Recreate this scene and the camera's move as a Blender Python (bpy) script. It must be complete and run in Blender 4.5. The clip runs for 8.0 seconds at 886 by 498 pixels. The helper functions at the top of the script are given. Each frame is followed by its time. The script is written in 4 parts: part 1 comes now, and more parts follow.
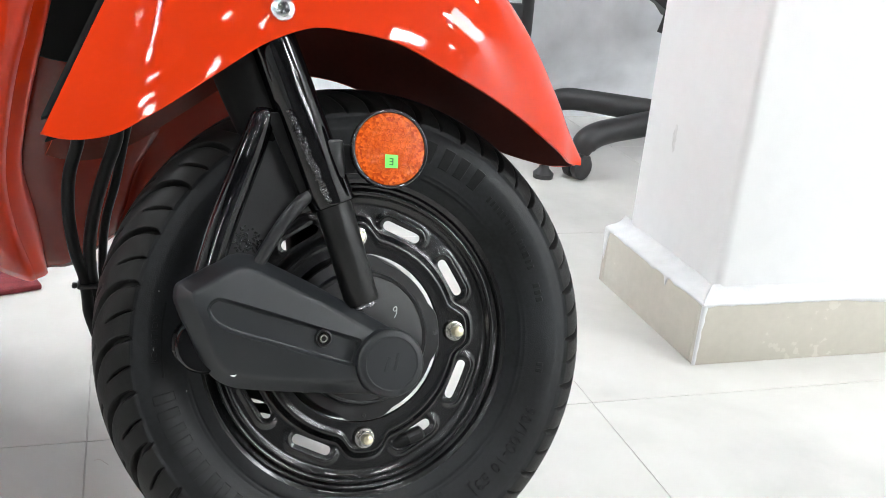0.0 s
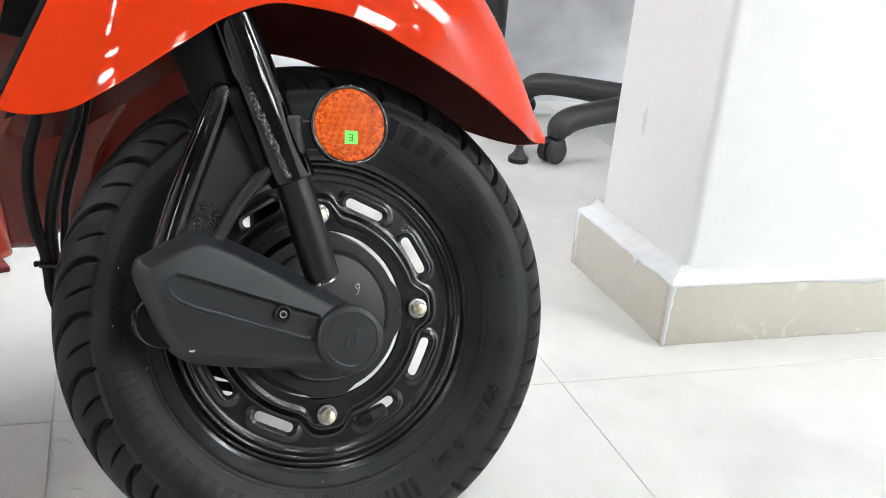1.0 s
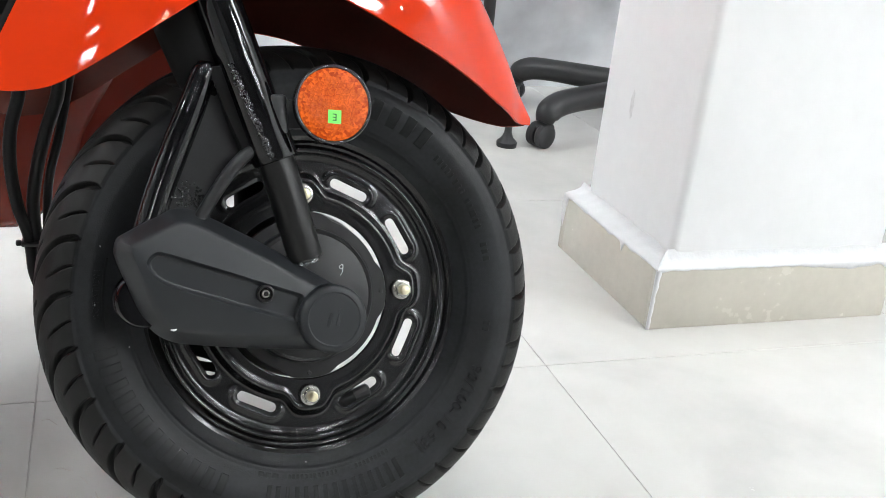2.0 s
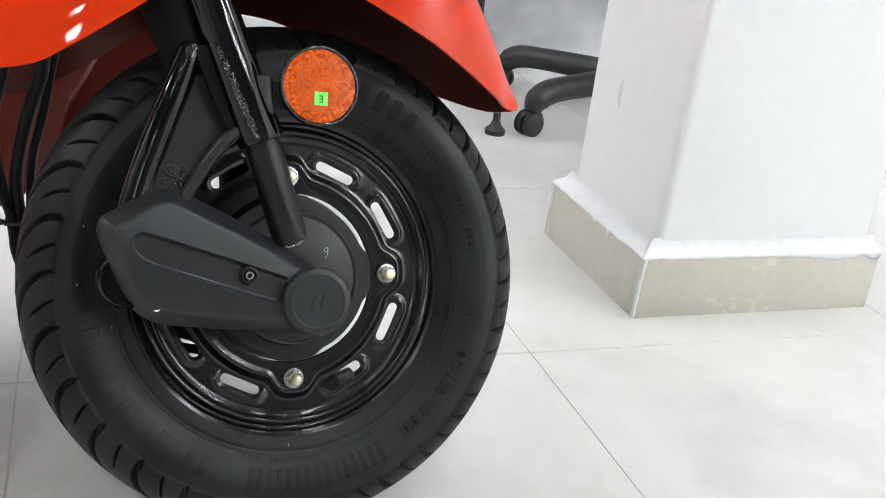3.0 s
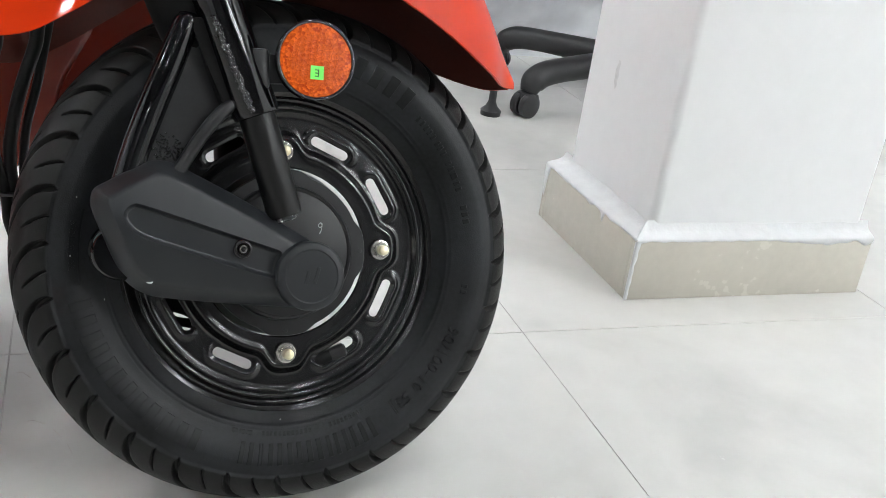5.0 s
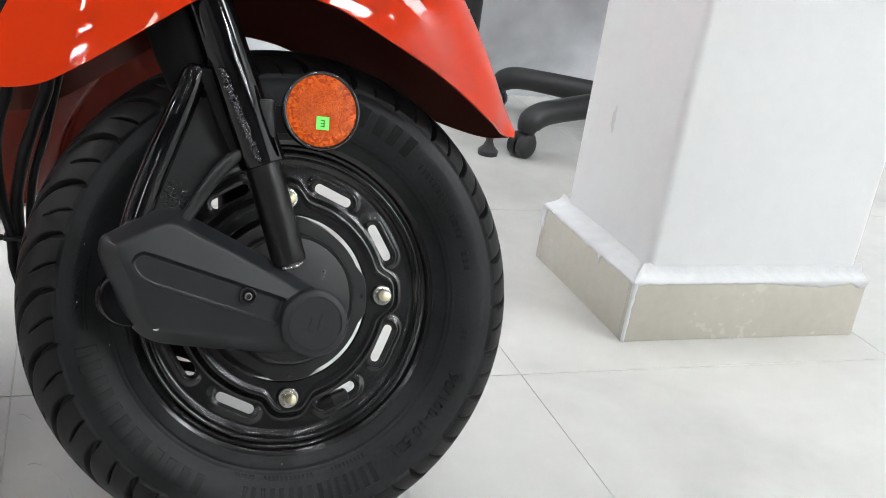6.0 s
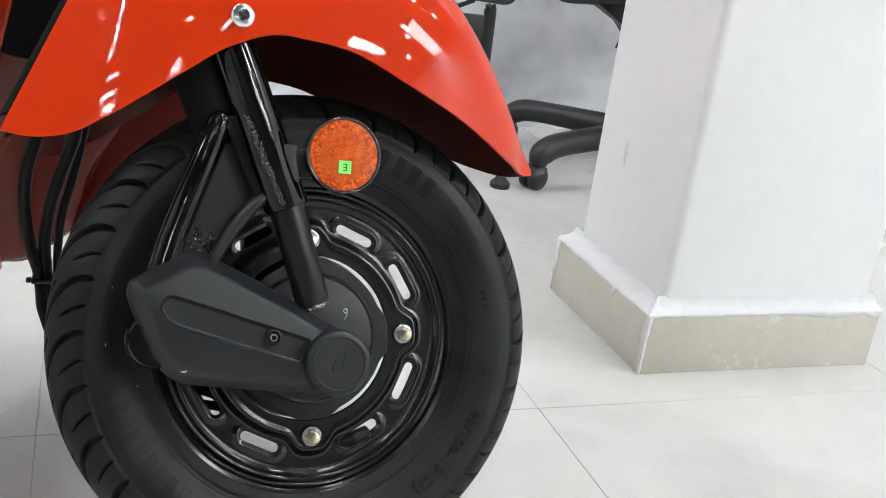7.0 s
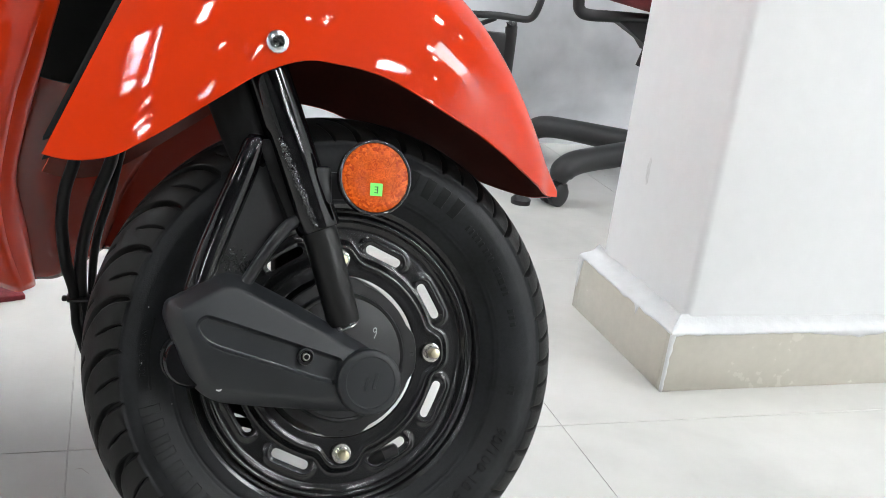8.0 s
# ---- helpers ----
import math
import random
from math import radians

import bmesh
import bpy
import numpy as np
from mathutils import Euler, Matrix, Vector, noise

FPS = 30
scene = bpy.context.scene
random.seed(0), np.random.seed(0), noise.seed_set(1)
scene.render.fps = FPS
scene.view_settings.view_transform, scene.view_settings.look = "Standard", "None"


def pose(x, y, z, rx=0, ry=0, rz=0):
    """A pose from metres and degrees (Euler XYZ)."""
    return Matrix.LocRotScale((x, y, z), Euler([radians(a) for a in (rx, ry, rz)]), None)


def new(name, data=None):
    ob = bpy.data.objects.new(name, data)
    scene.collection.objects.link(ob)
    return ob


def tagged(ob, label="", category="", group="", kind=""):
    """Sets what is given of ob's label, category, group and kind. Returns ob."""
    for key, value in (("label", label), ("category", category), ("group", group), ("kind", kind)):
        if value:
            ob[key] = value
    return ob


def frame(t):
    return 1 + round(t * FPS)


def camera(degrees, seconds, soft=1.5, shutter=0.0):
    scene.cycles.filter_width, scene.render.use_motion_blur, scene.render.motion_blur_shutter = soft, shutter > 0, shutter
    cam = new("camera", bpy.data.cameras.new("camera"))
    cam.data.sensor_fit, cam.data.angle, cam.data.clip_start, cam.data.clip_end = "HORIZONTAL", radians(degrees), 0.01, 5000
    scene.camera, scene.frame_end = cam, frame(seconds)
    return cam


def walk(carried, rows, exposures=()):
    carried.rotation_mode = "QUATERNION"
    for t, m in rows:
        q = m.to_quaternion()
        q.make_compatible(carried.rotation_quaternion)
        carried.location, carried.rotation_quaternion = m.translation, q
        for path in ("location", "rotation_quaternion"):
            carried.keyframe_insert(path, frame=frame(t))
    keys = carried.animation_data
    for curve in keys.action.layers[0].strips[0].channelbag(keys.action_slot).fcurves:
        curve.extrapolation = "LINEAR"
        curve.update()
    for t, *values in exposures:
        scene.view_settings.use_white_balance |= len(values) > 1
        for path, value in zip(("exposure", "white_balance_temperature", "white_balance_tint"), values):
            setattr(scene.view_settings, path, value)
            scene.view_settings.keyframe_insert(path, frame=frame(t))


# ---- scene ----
# The eye's path: seconds, place in metres, yaw, pitch and roll in degrees.
cam = camera(47.77, 8.0, soft=0.65)
ROWS = [
    (0.0, -0.1783, -0.7420, 0.5821, -16.460, -20.740, -4.817),
    (0.5, -0.1696, -0.7425, 0.5777, -16.989, -21.270, -4.918),
    (1.0, -0.1614, -0.7524, 0.5749, -17.335, -21.287, -5.073),
    (1.5, -0.1575, -0.7552, 0.5728, -17.546, -21.641, -5.193),
    (3.0, -0.1540, -0.7558, 0.5676, -18.104, -22.651, -6.530),
    (3.5, -0.1520, -0.7583, 0.5644, -18.053, -23.071, -6.932),
    (4.0, -0.1518, -0.7593, 0.5615, -18.114, -23.720, -7.141),
    (5.5, -0.1586, -0.7566, 0.5678, -18.147, -23.546, -7.767),
    (6.0, -0.1642, -0.7603, 0.5772, -18.332, -21.724, -7.815),
    (6.5, -0.1687, -0.7629, 0.5844, -18.409, -20.550, -7.500),
    (7.0, -0.1778, -0.7665, 0.5904, -18.057, -20.179, -7.095),
    (7.5, -0.1836, -0.7695, 0.5932, -17.734, -19.956, -6.913),
    (8.0, -0.1922, -0.7723, 0.5997, -17.141, -19.560, -6.910),
]
walk(cam, [(t, pose(x, y, z, 90 + pitch, roll, yaw)) for t, x, y, z, yaw, pitch, roll in ROWS],
     exposures=[(0.0, 0.22), (1.5, 0.15), (3.5, -0.07), (4.0, -0.13), (6.5, -0.14), (8.0, -0.03)])

# ---- world, light, exposure ----
world = bpy.data.worlds.new("world")
scene.world = world
world.use_nodes = True
world.node_tree.nodes["Background"].inputs[0].default_value = (0.9, 0.95, 1.0, 1)
world.node_tree.nodes["Background"].inputs[1].default_value = 0.3
LAMP = 118.0          # strength of the ceiling panels
CEILING = 2.75


# ---- materials ----
def material(name, colour, rough=0.5, metal=0.0, vary=0.0, scale=8.0, bump=0.0, bump_scale=200.0, coat=0.0, second=None, rough_vary=0.0, spec=0.5):
    """A surface with colour variation at two scales, uneven gloss and fine relief."""
    m = bpy.data.materials.new(name)
    m.use_nodes = True
    nt = m.node_tree
    b = nt.nodes["Principled BSDF"]
    b.inputs["Base Color"].default_value = (*colour, 1)
    b.inputs["Roughness"].default_value = rough
    b.inputs["Metallic"].default_value = metal
    b.inputs["Coat Weight"].default_value = coat
    b.inputs["Coat Roughness"].default_value = 0.025
    b.inputs["Specular IOR Level"].default_value = spec
    co = nt.nodes.new("ShaderNodeTexCoord")
    if vary or second or rough_vary:
        n1 = nt.nodes.new("ShaderNodeTexNoise")
        n1.inputs["Scale"].default_value, n1.inputs["Detail"].default_value = scale, 6
        n2 = nt.nodes.new("ShaderNodeTexNoise")
        n2.inputs["Scale"].default_value, n2.inputs["Detail"].default_value = scale * 14, 4
        nt.links.new(co.outputs["Object"], n1.inputs["Vector"])
        nt.links.new(co.outputs["Object"], n2.inputs["Vector"])
        add = nt.nodes.new("ShaderNodeMix")
        add.data_type = "FLOAT"
        add.inputs["Factor"].default_value = 0.35
        nt.links.new(n1.outputs["Fac"], add.inputs["A"])
        nt.links.new(n2.outputs["Fac"], add.inputs["B"])
        ramp = nt.nodes.new("ShaderNodeValToRGB")
        lo = tuple(max(0, c * (1 - vary)) for c in colour)
        hi = second or tuple(min(1, c * (1 + vary)) for c in colour)
        ramp.color_ramp.elements[0].position, ramp.color_ramp.elements[0].color = 0.32, (*lo, 1)
        ramp.color_ramp.elements[1].position, ramp.color_ramp.elements[1].color = 0.68, (*hi, 1)
        nt.links.new(add.outputs["Result"], ramp.inputs["Fac"])
        nt.links.new(ramp.outputs["Color"], b.inputs["Base Color"])
        if rough_vary:
            mr = nt.nodes.new("ShaderNodeMapRange")
            mr.inputs["To Min"].default_value = max(0.02, rough - rough_vary)
            mr.inputs["To Max"].default_value = min(1, rough + rough_vary)
            mr.inputs["From Min"].default_value, mr.inputs["From Max"].default_value = 0.3, 0.7
            nt.links.new(add.outputs["Result"], mr.inputs["Value"])
            nt.links.new(mr.outputs["Result"], b.inputs["Roughness"])
    if bump:
        nb = nt.nodes.new("ShaderNodeTexNoise")
        nb.inputs["Scale"].default_value, nb.inputs["Detail"].default_value = bump_scale, 5
        nt.links.new(co.outputs["Object"], nb.inputs["Vector"])
        bp = nt.nodes.new("ShaderNodeBump")
        bp.inputs["Strength"].default_value, bp.inputs["Distance"].default_value = bump, 0.002
        nt.links.new(nb.outputs["Fac"], bp.inputs["Height"])
        nt.links.new(bp.outputs["Normal"], b.inputs["Normal"])
    if coat:
        peel = nt.nodes.new("ShaderNodeTexNoise")
        peel.inputs["Scale"].default_value, peel.inputs["Detail"].default_value = 700, 2
        nt.links.new(co.outputs["Object"], peel.inputs["Vector"])
        bc = nt.nodes.new("ShaderNodeBump")
        bc.inputs["Strength"].default_value, bc.inputs["Distance"].default_value = 0.012, 0.001
        nt.links.new(peel.outputs["Fac"], bc.inputs["Height"])
        nt.links.new(bc.outputs["Normal"], b.inputs["Coat Normal"])
    return m


def glow(name, colour, strength):
    m = bpy.data.materials.new(name)
    m.use_nodes = True
    b = m.node_tree.nodes["Principled BSDF"]
    b.inputs["Base Color"].default_value = (*colour, 1)
    b.inputs["Emission Color"].default_value = (*colour, 1)
    b.inputs["Emission Strength"].default_value = strength
    return m


M_GROUT = material("grout", (0.44, 0.43, 0.41), 0.9, vary=0.2, scale=30)
M_WHITE = material("white_wall_paint", (0.81, 0.815, 0.82), 0.55, vary=0.03, scale=3, bump=0.12, bump_scale=45)
M_CEIL = material("dark_ceiling_paint", (0.07, 0.07, 0.072), 0.8, vary=0.02)
M_DIM = material("dark_grey_wall_paint", (0.17, 0.17, 0.175), 0.6, vary=0.05, scale=3, bump=0.1, bump_scale=45)
M_SKIRT = material("beige_skirting_tile", (0.56, 0.53, 0.46), 0.25, vary=0.07, scale=5, bump=0.05, bump_scale=60, rough_vary=0.1)
M_PLASTER = material("rough_white_plaster", (0.66, 0.665, 0.67), 0.8, vary=0.05, scale=40, bump=0.25, bump_scale=150)
M_RED = material("red_gloss_paint", (0.58, 0.030, 0.002), 0.5, spec=0.05, vary=0.02, scale=10, coat=0.75, bump=0.03, bump_scale=160)
# the cowl's red plastic, with its shade put into the colour
M_RED_SHADE = material("red_plastic_with_shade", (0.140, 0.013, 0.006), 0.13, spec=0.14, vary=0.08, scale=6, bump=0.01, bump_scale=40)
# the fender's inner skin, a darker red than the outer
M_REDIN = material("dark_red_inner_skin", (0.090, 0.018, 0.011), 0.40, spec=0.25, vary=0.2, scale=20)
M_RUBBER = material("tyre_rubber", (0.0040, 0.0043, 0.0047), 0.46, second=(0.0150, 0.0168, 0.0190), vary=0.5, scale=19, bump=0.12, bump_scale=900, rough_vary=0.12, spec=0.27)
M_MOULD = material("smooth_moulded_rubber", (0.0050, 0.0053, 0.0057), 0.41, second=(0.0100, 0.0107, 0.0116), vary=0.4, scale=60, bump=0.05, bump_scale=700, spec=0.22)
M_TREAD = material("dusty_tread_rubber", (0.0052, 0.0052, 0.0053), 0.47, second=(0.0145, 0.0144, 0.0140), vary=0.4, scale=11, bump=0.15, bump_scale=900, rough_vary=0.1, spec=0.18)
M_RIM = material("black_rim_paint", (0.0058, 0.0059, 0.0063), 0.19, spec=0.55, vary=0.12, scale=12, bump=0.012, bump_scale=60)
M_HUB = material("satin_black_hub", (0.0090, 0.0090, 0.0095), 0.34, spec=0.42, vary=0.2, scale=40, bump=0.08, bump_scale=400)
M_GLOSS = material("gloss_black_enamel", (0.003, 0.003, 0.0035), 0.07, vary=0.2, scale=30, spec=0.45, bump=0.03, bump_scale=70)
M_SATIN = material("satin_black_steel", (0.006, 0.006, 0.006), 0.36, spec=0.35, vary=0.3, scale=60, bump=0.05, bump_scale=500)
M_COVER = material("dark_grey_matt_plastic", (0.0105, 0.0119, 0.0139), 0.40, spec=0.42, vary=0.08, scale=30, bump=0.05, bump_scale=1500)
M_BLACK = material("black_plastic", (0.006, 0.006, 0.0065), 0.42, vary=0.2, scale=30, bump=0.05, bump_scale=500)
M_PRESSED = material("black_painted_plate", (0.0130, 0.0133, 0.0140), 0.30, spec=0.45, vary=0.3, scale=40, bump=0.05, bump_scale=700)
M_VOID = material("matt_black_plastic", (0.0035, 0.0035, 0.0035), 0.7, spec=0.15, vary=0.3, scale=20)
M_HOSE = material("black_rubber_hose", (0.0040, 0.0040, 0.0042), 0.42, spec=0.18, vary=0.2, scale=40, bump=0.1, bump_scale=600)
M_ZINC = material("zinc_plated_steel", (0.72, 0.70, 0.64), 0.22, metal=1.0, vary=0.15, scale=120, bump=0.05, bump_scale=600)
M_YELLOW = material("yellow_passivated_steel", (0.66, 0.60, 0.42), 0.3, metal=1.0, vary=0.15, scale=120)
M_CHROME = material("chrome", (0.80, 0.80, 0.81), 0.16, metal=1.0, vary=0.15, scale=400, bump=0.3, bump_scale=350)
M_GREEN = material("green_sticker", (0.20, 0.85, 0.12), 0.5, vary=0.03)
M_INK = material("dark_ink", (0.02, 0.06, 0.02), 0.6)
M_MARK = material("chalk_mark", (0.5, 0.5, 0.5), 0.8)
M_REDSEAT = material("dark_red_fabric", (0.16, 0.018, 0.02), 0.8, vary=0.2, scale=60, bump=0.2, bump_scale=900)
M_CARPET = material("red_carpet", (0.16, 0.02, 0.025), 0.95, vary=0.5, scale=60, bump=0.8, bump_scale=500)
M_CHAIR = material("chair_black_plastic", (0.0150, 0.0152, 0.0165), 0.46, spec=0.45, vary=0.2, scale=20, bump=0.05, bump_scale=300)
M_BEZEL = material("clear_smoked_plastic", (0.016, 0.013, 0.012), 0.08, spec=0.8, vary=0.3, scale=90)
M_PALE = material("pale_wall_paint", (0.76, 0.76, 0.76), 0.6, vary=0.05, scale=3, bump=0.1, bump_scale=45)
M_SCUFF = material("grey_scuffed_paint", (0.68, 0.68, 0.68), 0.7, vary=0.12, scale=120)
M_SCRATCH = material("brown_scratch", (0.40, 0.36, 0.32), 0.7, vary=0.3, scale=90)
M_WELD = material("painted_weld_metal", (0.004, 0.004, 0.0045), 0.10, spec=1.0, vary=0.2, scale=300)
M_LAMP = glow("lamp_diffuser", (0.95, 0.985, 1.0), LAMP)
M_STRIP = glow("dim_strip_diffuser", (0.95, 0.985, 1.0), LAMP * 0.18)


def lens_material():
    """Amber prismatic reflector lens: clear coloured face over rows of small prisms."""
    m = bpy.data.materials.new("amber_prismatic_lens")
    m.use_nodes = True
    nt = m.node_tree
    b = nt.nodes["Principled BSDF"]
    co = nt.nodes.new("ShaderNodeTexCoord")
    flat = nt.nodes.new("ShaderNodeMapping")
    flat.inputs["Scale"].default_value = (1, 0, 1)
    vo = nt.nodes.new("ShaderNodeTexVoronoi")
    vo.inputs["Scale"].default_value, vo.inputs["Randomness"].default_value = 1100, 0.2
    n = nt.nodes.new("ShaderNodeTexNoise")
    n.inputs["Scale"].default_value = 110
    ramp = nt.nodes.new("ShaderNodeValToRGB")
    ramp.color_ramp.elements[0].position, ramp.color_ramp.elements[1].position = 0.28, 0.74
    ramp.color_ramp.elements[0].color = (0.40, 0.042, 0.003, 1)
    ramp.color_ramp.elements[1].color = (0.72, 0.118, 0.010, 1)
    mx = nt.nodes.new("ShaderNodeMix")
    mx.data_type = "FLOAT"
    mx.inputs["Factor"].default_value = 0.58
    nt.links.new(co.outputs["Object"], flat.inputs["Vector"])
    nt.links.new(flat.outputs["Vector"], vo.inputs["Vector"])
    nt.links.new(co.outputs["Object"], n.inputs["Vector"])
    nt.links.new(vo.outputs["Color"], mx.inputs["A"])
    nt.links.new(n.outputs["Fac"], mx.inputs["B"])
    # coarse broken facets in a ring round the fine middle
    facets = nt.nodes.new("ShaderNodeTexVoronoi")
    facets.inputs["Scale"].default_value = 520
    away = nt.nodes.new("ShaderNodeVectorMath")
    away.operation = "LENGTH"
    ring = nt.nodes.new("ShaderNodeMapRange")
    ring.inputs["From Min"].default_value, ring.inputs["From Max"].default_value = 0.0165, 0.0235
    both = nt.nodes.new("ShaderNodeMix")
    both.data_type = "FLOAT"
    nt.links.new(flat.outputs["Vector"], facets.inputs["Vector"])
    nt.links.new(flat.outputs["Vector"], away.inputs[0])
    nt.links.new(away.outputs["Value"], ring.inputs["Value"])
    nt.links.new(ring.outputs["Result"], both.inputs["Factor"])
    nt.links.new(mx.outputs["Result"], both.inputs["A"])
    nt.links.new(facets.outputs["Color"], both.inputs["B"])
    nt.links.new(both.outputs["Result"], ramp.inputs["Fac"])
    nt.links.new(ramp.outputs["Color"], b.inputs["Base Color"])
    relief = nt.nodes.new("ShaderNodeMix")
    relief.data_type = "FLOAT"
    nt.links.new(ring.outputs["Result"], relief.inputs["Factor"])
    nt.links.new(vo.outputs["Distance"], relief.inputs["A"])
    nt.links.new(facets.outputs["Distance"], relief.inputs["B"])
    bp = nt.nodes.new("ShaderNodeBump")
    bp.inputs["Strength"].default_value, bp.inputs["Distance"].default_value = 0.3, 0.001
    nt.links.new(relief.outputs["Result"], bp.inputs["Height"])
    nt.links.new(bp.outputs["Normal"], b.inputs["Normal"])
    b.inputs["Roughness"].default_value = 0.14
    b.inputs["Specular IOR Level"].default_value = 0.24
    return m


M_LENS = lens_material()


def stained(name, colour, dirt, rough, cloud, amount, specks=0.0, bump=0.05):
    """A pale surface in world measure: broad cloudy smudges, fine mottling, sparse dark specks."""
    m = bpy.data.materials.new(name)
    m.use_nodes = True
    nt = m.node_tree
    b = nt.nodes["Principled BSDF"]
    geo = nt.nodes.new("ShaderNodeNewGeometry")
    n1 = nt.nodes.new("ShaderNodeTexNoise")
    n1.inputs["Scale"].default_value, n1.inputs["Detail"].default_value, n1.inputs["Distortion"].default_value = cloud, 5, 0.8
    n2 = nt.nodes.new("ShaderNodeTexNoise")
    n2.inputs["Scale"].default_value, n2.inputs["Detail"].default_value = cloud * 6, 6
    for n in (n1, n2):
        nt.links.new(geo.outputs["Position"], n.inputs["Vector"])
    r1 = nt.nodes.new("ShaderNodeMapRange")
    r1.inputs["From Min"].default_value, r1.inputs["From Max"].default_value = 0.48, 0.72
    r1.inputs["To Max"].default_value = amount
    nt.links.new(n1.outputs["Fac"], r1.inputs["Value"])
    r2 = nt.nodes.new("ShaderNodeMapRange")
    r2.inputs["From Min"].default_value, r2.inputs["From Max"].default_value = 0.35, 0.75
    r2.inputs["To Max"].default_value = amount * 0.45
    nt.links.new(n2.outputs["Fac"], r2.inputs["Value"])
    add = nt.nodes.new("ShaderNodeMath")
    nt.links.new(r1.outputs["Result"], add.inputs[0])
    nt.links.new(r2.outputs["Result"], add.inputs[1])
    last = add
    if specks:
        vo = nt.nodes.new("ShaderNodeTexVoronoi")
        vo.inputs["Scale"].default_value = 9.0
        nt.links.new(geo.outputs["Position"], vo.inputs["Vector"])
        r3 = nt.nodes.new("ShaderNodeMapRange")
        r3.inputs["From Min"].default_value, r3.inputs["From Max"].default_value = 0.020, 0.012
        r3.inputs["To Max"].default_value = specks
        nt.links.new(vo.outputs["Distance"], r3.inputs["Value"])
        last = nt.nodes.new("ShaderNodeMath")
        nt.links.new(add.outputs[0], last.inputs[0])
        nt.links.new(r3.outputs["Result"], last.inputs[1])
        last.use_clamp = True
    mix = nt.nodes.new("ShaderNodeMix")
    mix.data_type = "RGBA"
    mix.inputs["A"].default_value, mix.inputs["B"].default_value = (*colour, 1), (*dirt, 1)
    nt.links.new(last.outputs[0], mix.inputs["Factor"])
    nt.links.new(mix.outputs["Result"], b.inputs["Base Color"])
    rr = nt.nodes.new("ShaderNodeMapRange")
    rr.inputs["To Min"].default_value, rr.inputs["To Max"].default_value = rough, min(1.0, rough + 0.25)
    nt.links.new(last.outputs[0], rr.inputs["Value"])
    nt.links.new(rr.outputs["Result"], b.inputs["Roughness"])
    bp = nt.nodes.new("ShaderNodeBump")
    bp.inputs["Strength"].default_value, bp.inputs["Distance"].default_value = bump, 0.004
    nt.links.new(n2.outputs["Fac"], bp.inputs["Height"])
    nt.links.new(bp.outputs["Normal"], b.inputs["Normal"])
    return m


M_TILE = stained("glazed_floor_tile", (0.590, 0.581, 0.556), (0.40, 0.392, 0.375), 0.13, 3.2, 0.42, 0.5, 0.015)
M_GREYWALL = stained("grey_cement_plaster", (0.74, 0.76, 0.79), (0.44, 0.455, 0.48), 0.5, 2.0, 0.8, 0.0, 0.25)


# ---- builders ----
def mesh_from(name, verts, faces, mat, smooth=True):
    me = bpy.data.meshes.new(name)
    me.from_pydata([tuple(map(float, p)) for p in verts], [], faces)
    me.materials.append(mat)
    if smooth:
        me.shade_smooth()
    me.update()
    return me


def sharp(me, degrees=35):
    me.set_sharp_from_angle(angle=radians(degrees))
    return me


def link(name, me, parent=None, m=None, label=""):
    ob = new(name, me)
    if m is not None:
        ob.matrix_basis = m
    if parent is not None:
        ob.parent = parent
    if label:
        tagged(ob, label)
    return ob


def part(name, bm, mat, parent, label="", m=None, smooth=True, angle=35):
    """Links a bmesh as one mesh object under a thing or a part."""
    me = bpy.data.meshes.new(name)
    bmesh.ops.recalc_face_normals(bm, faces=bm.faces)
    bm.to_mesh(me)
    bm.free()
    me.materials.append(mat)
    if smooth:
        me.shade_smooth()
        sharp(me, angle)
    return link(name, me, parent, m, label)


def box(bm, size, at=(0, 0, 0), bevel=0.0, rot=None, segments=2):
    m = Matrix.Translation(at) @ (rot or Matrix.Identity(4)) @ Matrix.Diagonal((*size, 1))
    vs = bmesh.ops.create_cube(bm, size=1, matrix=m)["verts"]
    if bevel:
        es = list({e for v in vs for e in v.link_edges})
        bmesh.ops.bevel(bm, geom=es, offset=bevel, segments=segments, affect="EDGES", profile=0.5)
    return bm


def spun(bm, profile, n=64, axis="Y", closed=False, at=(0, 0, 0)):
    """Turns (radius, along) points round an axis through `at`."""
    rings = []
    for r, a in profile:
        ring = []
        for i in range(n):
            t = 2 * math.pi * i / n
            c, s = r * math.cos(t), r * math.sin(t)
            p = {"Y": (c, a, s), "Z": (c, s, a), "X": (a, c, s)}[axis]
            ring.append(bm.verts.new(Vector(p) + Vector(at)))
        rings.append(ring)
    pairs = list(zip(rings, rings[1:])) + ([(rings[-1], rings[0])] if closed else [])
    for a, b in pairs:
        for i in range(n):
            j = (i + 1) % n
            bm.faces.new((a[i], a[j], b[j], b[i]))
    if not closed:
        for ring, (r, _) in ((rings[0], profile[0]), (rings[-1], profile[-1])):
            if r > 1e-5:
                bm.faces.new(ring)
    return bm


def smooth_line(points, n):
    """n points of a smooth curve through the given ones."""
    p = np.array(points, float)
    k = len(p)
    q = np.vstack([2 * p[0] - p[1], p, 2 * p[-1] - p[-2]])
    out = []
    for u in np.linspace(0, k - 1 - 1e-9, n):
        i = int(u)
        f = u - i
        a, b, c, d = q[i], q[i + 1], q[i + 2], q[i + 3]
        out.append(0.5 * (2 * b + (c - a) * f + (2 * a - 5 * b + 4 * c - d) * f ** 2 + (3 * b - a - 3 * c + d) * f ** 3))
    return np.array(out)


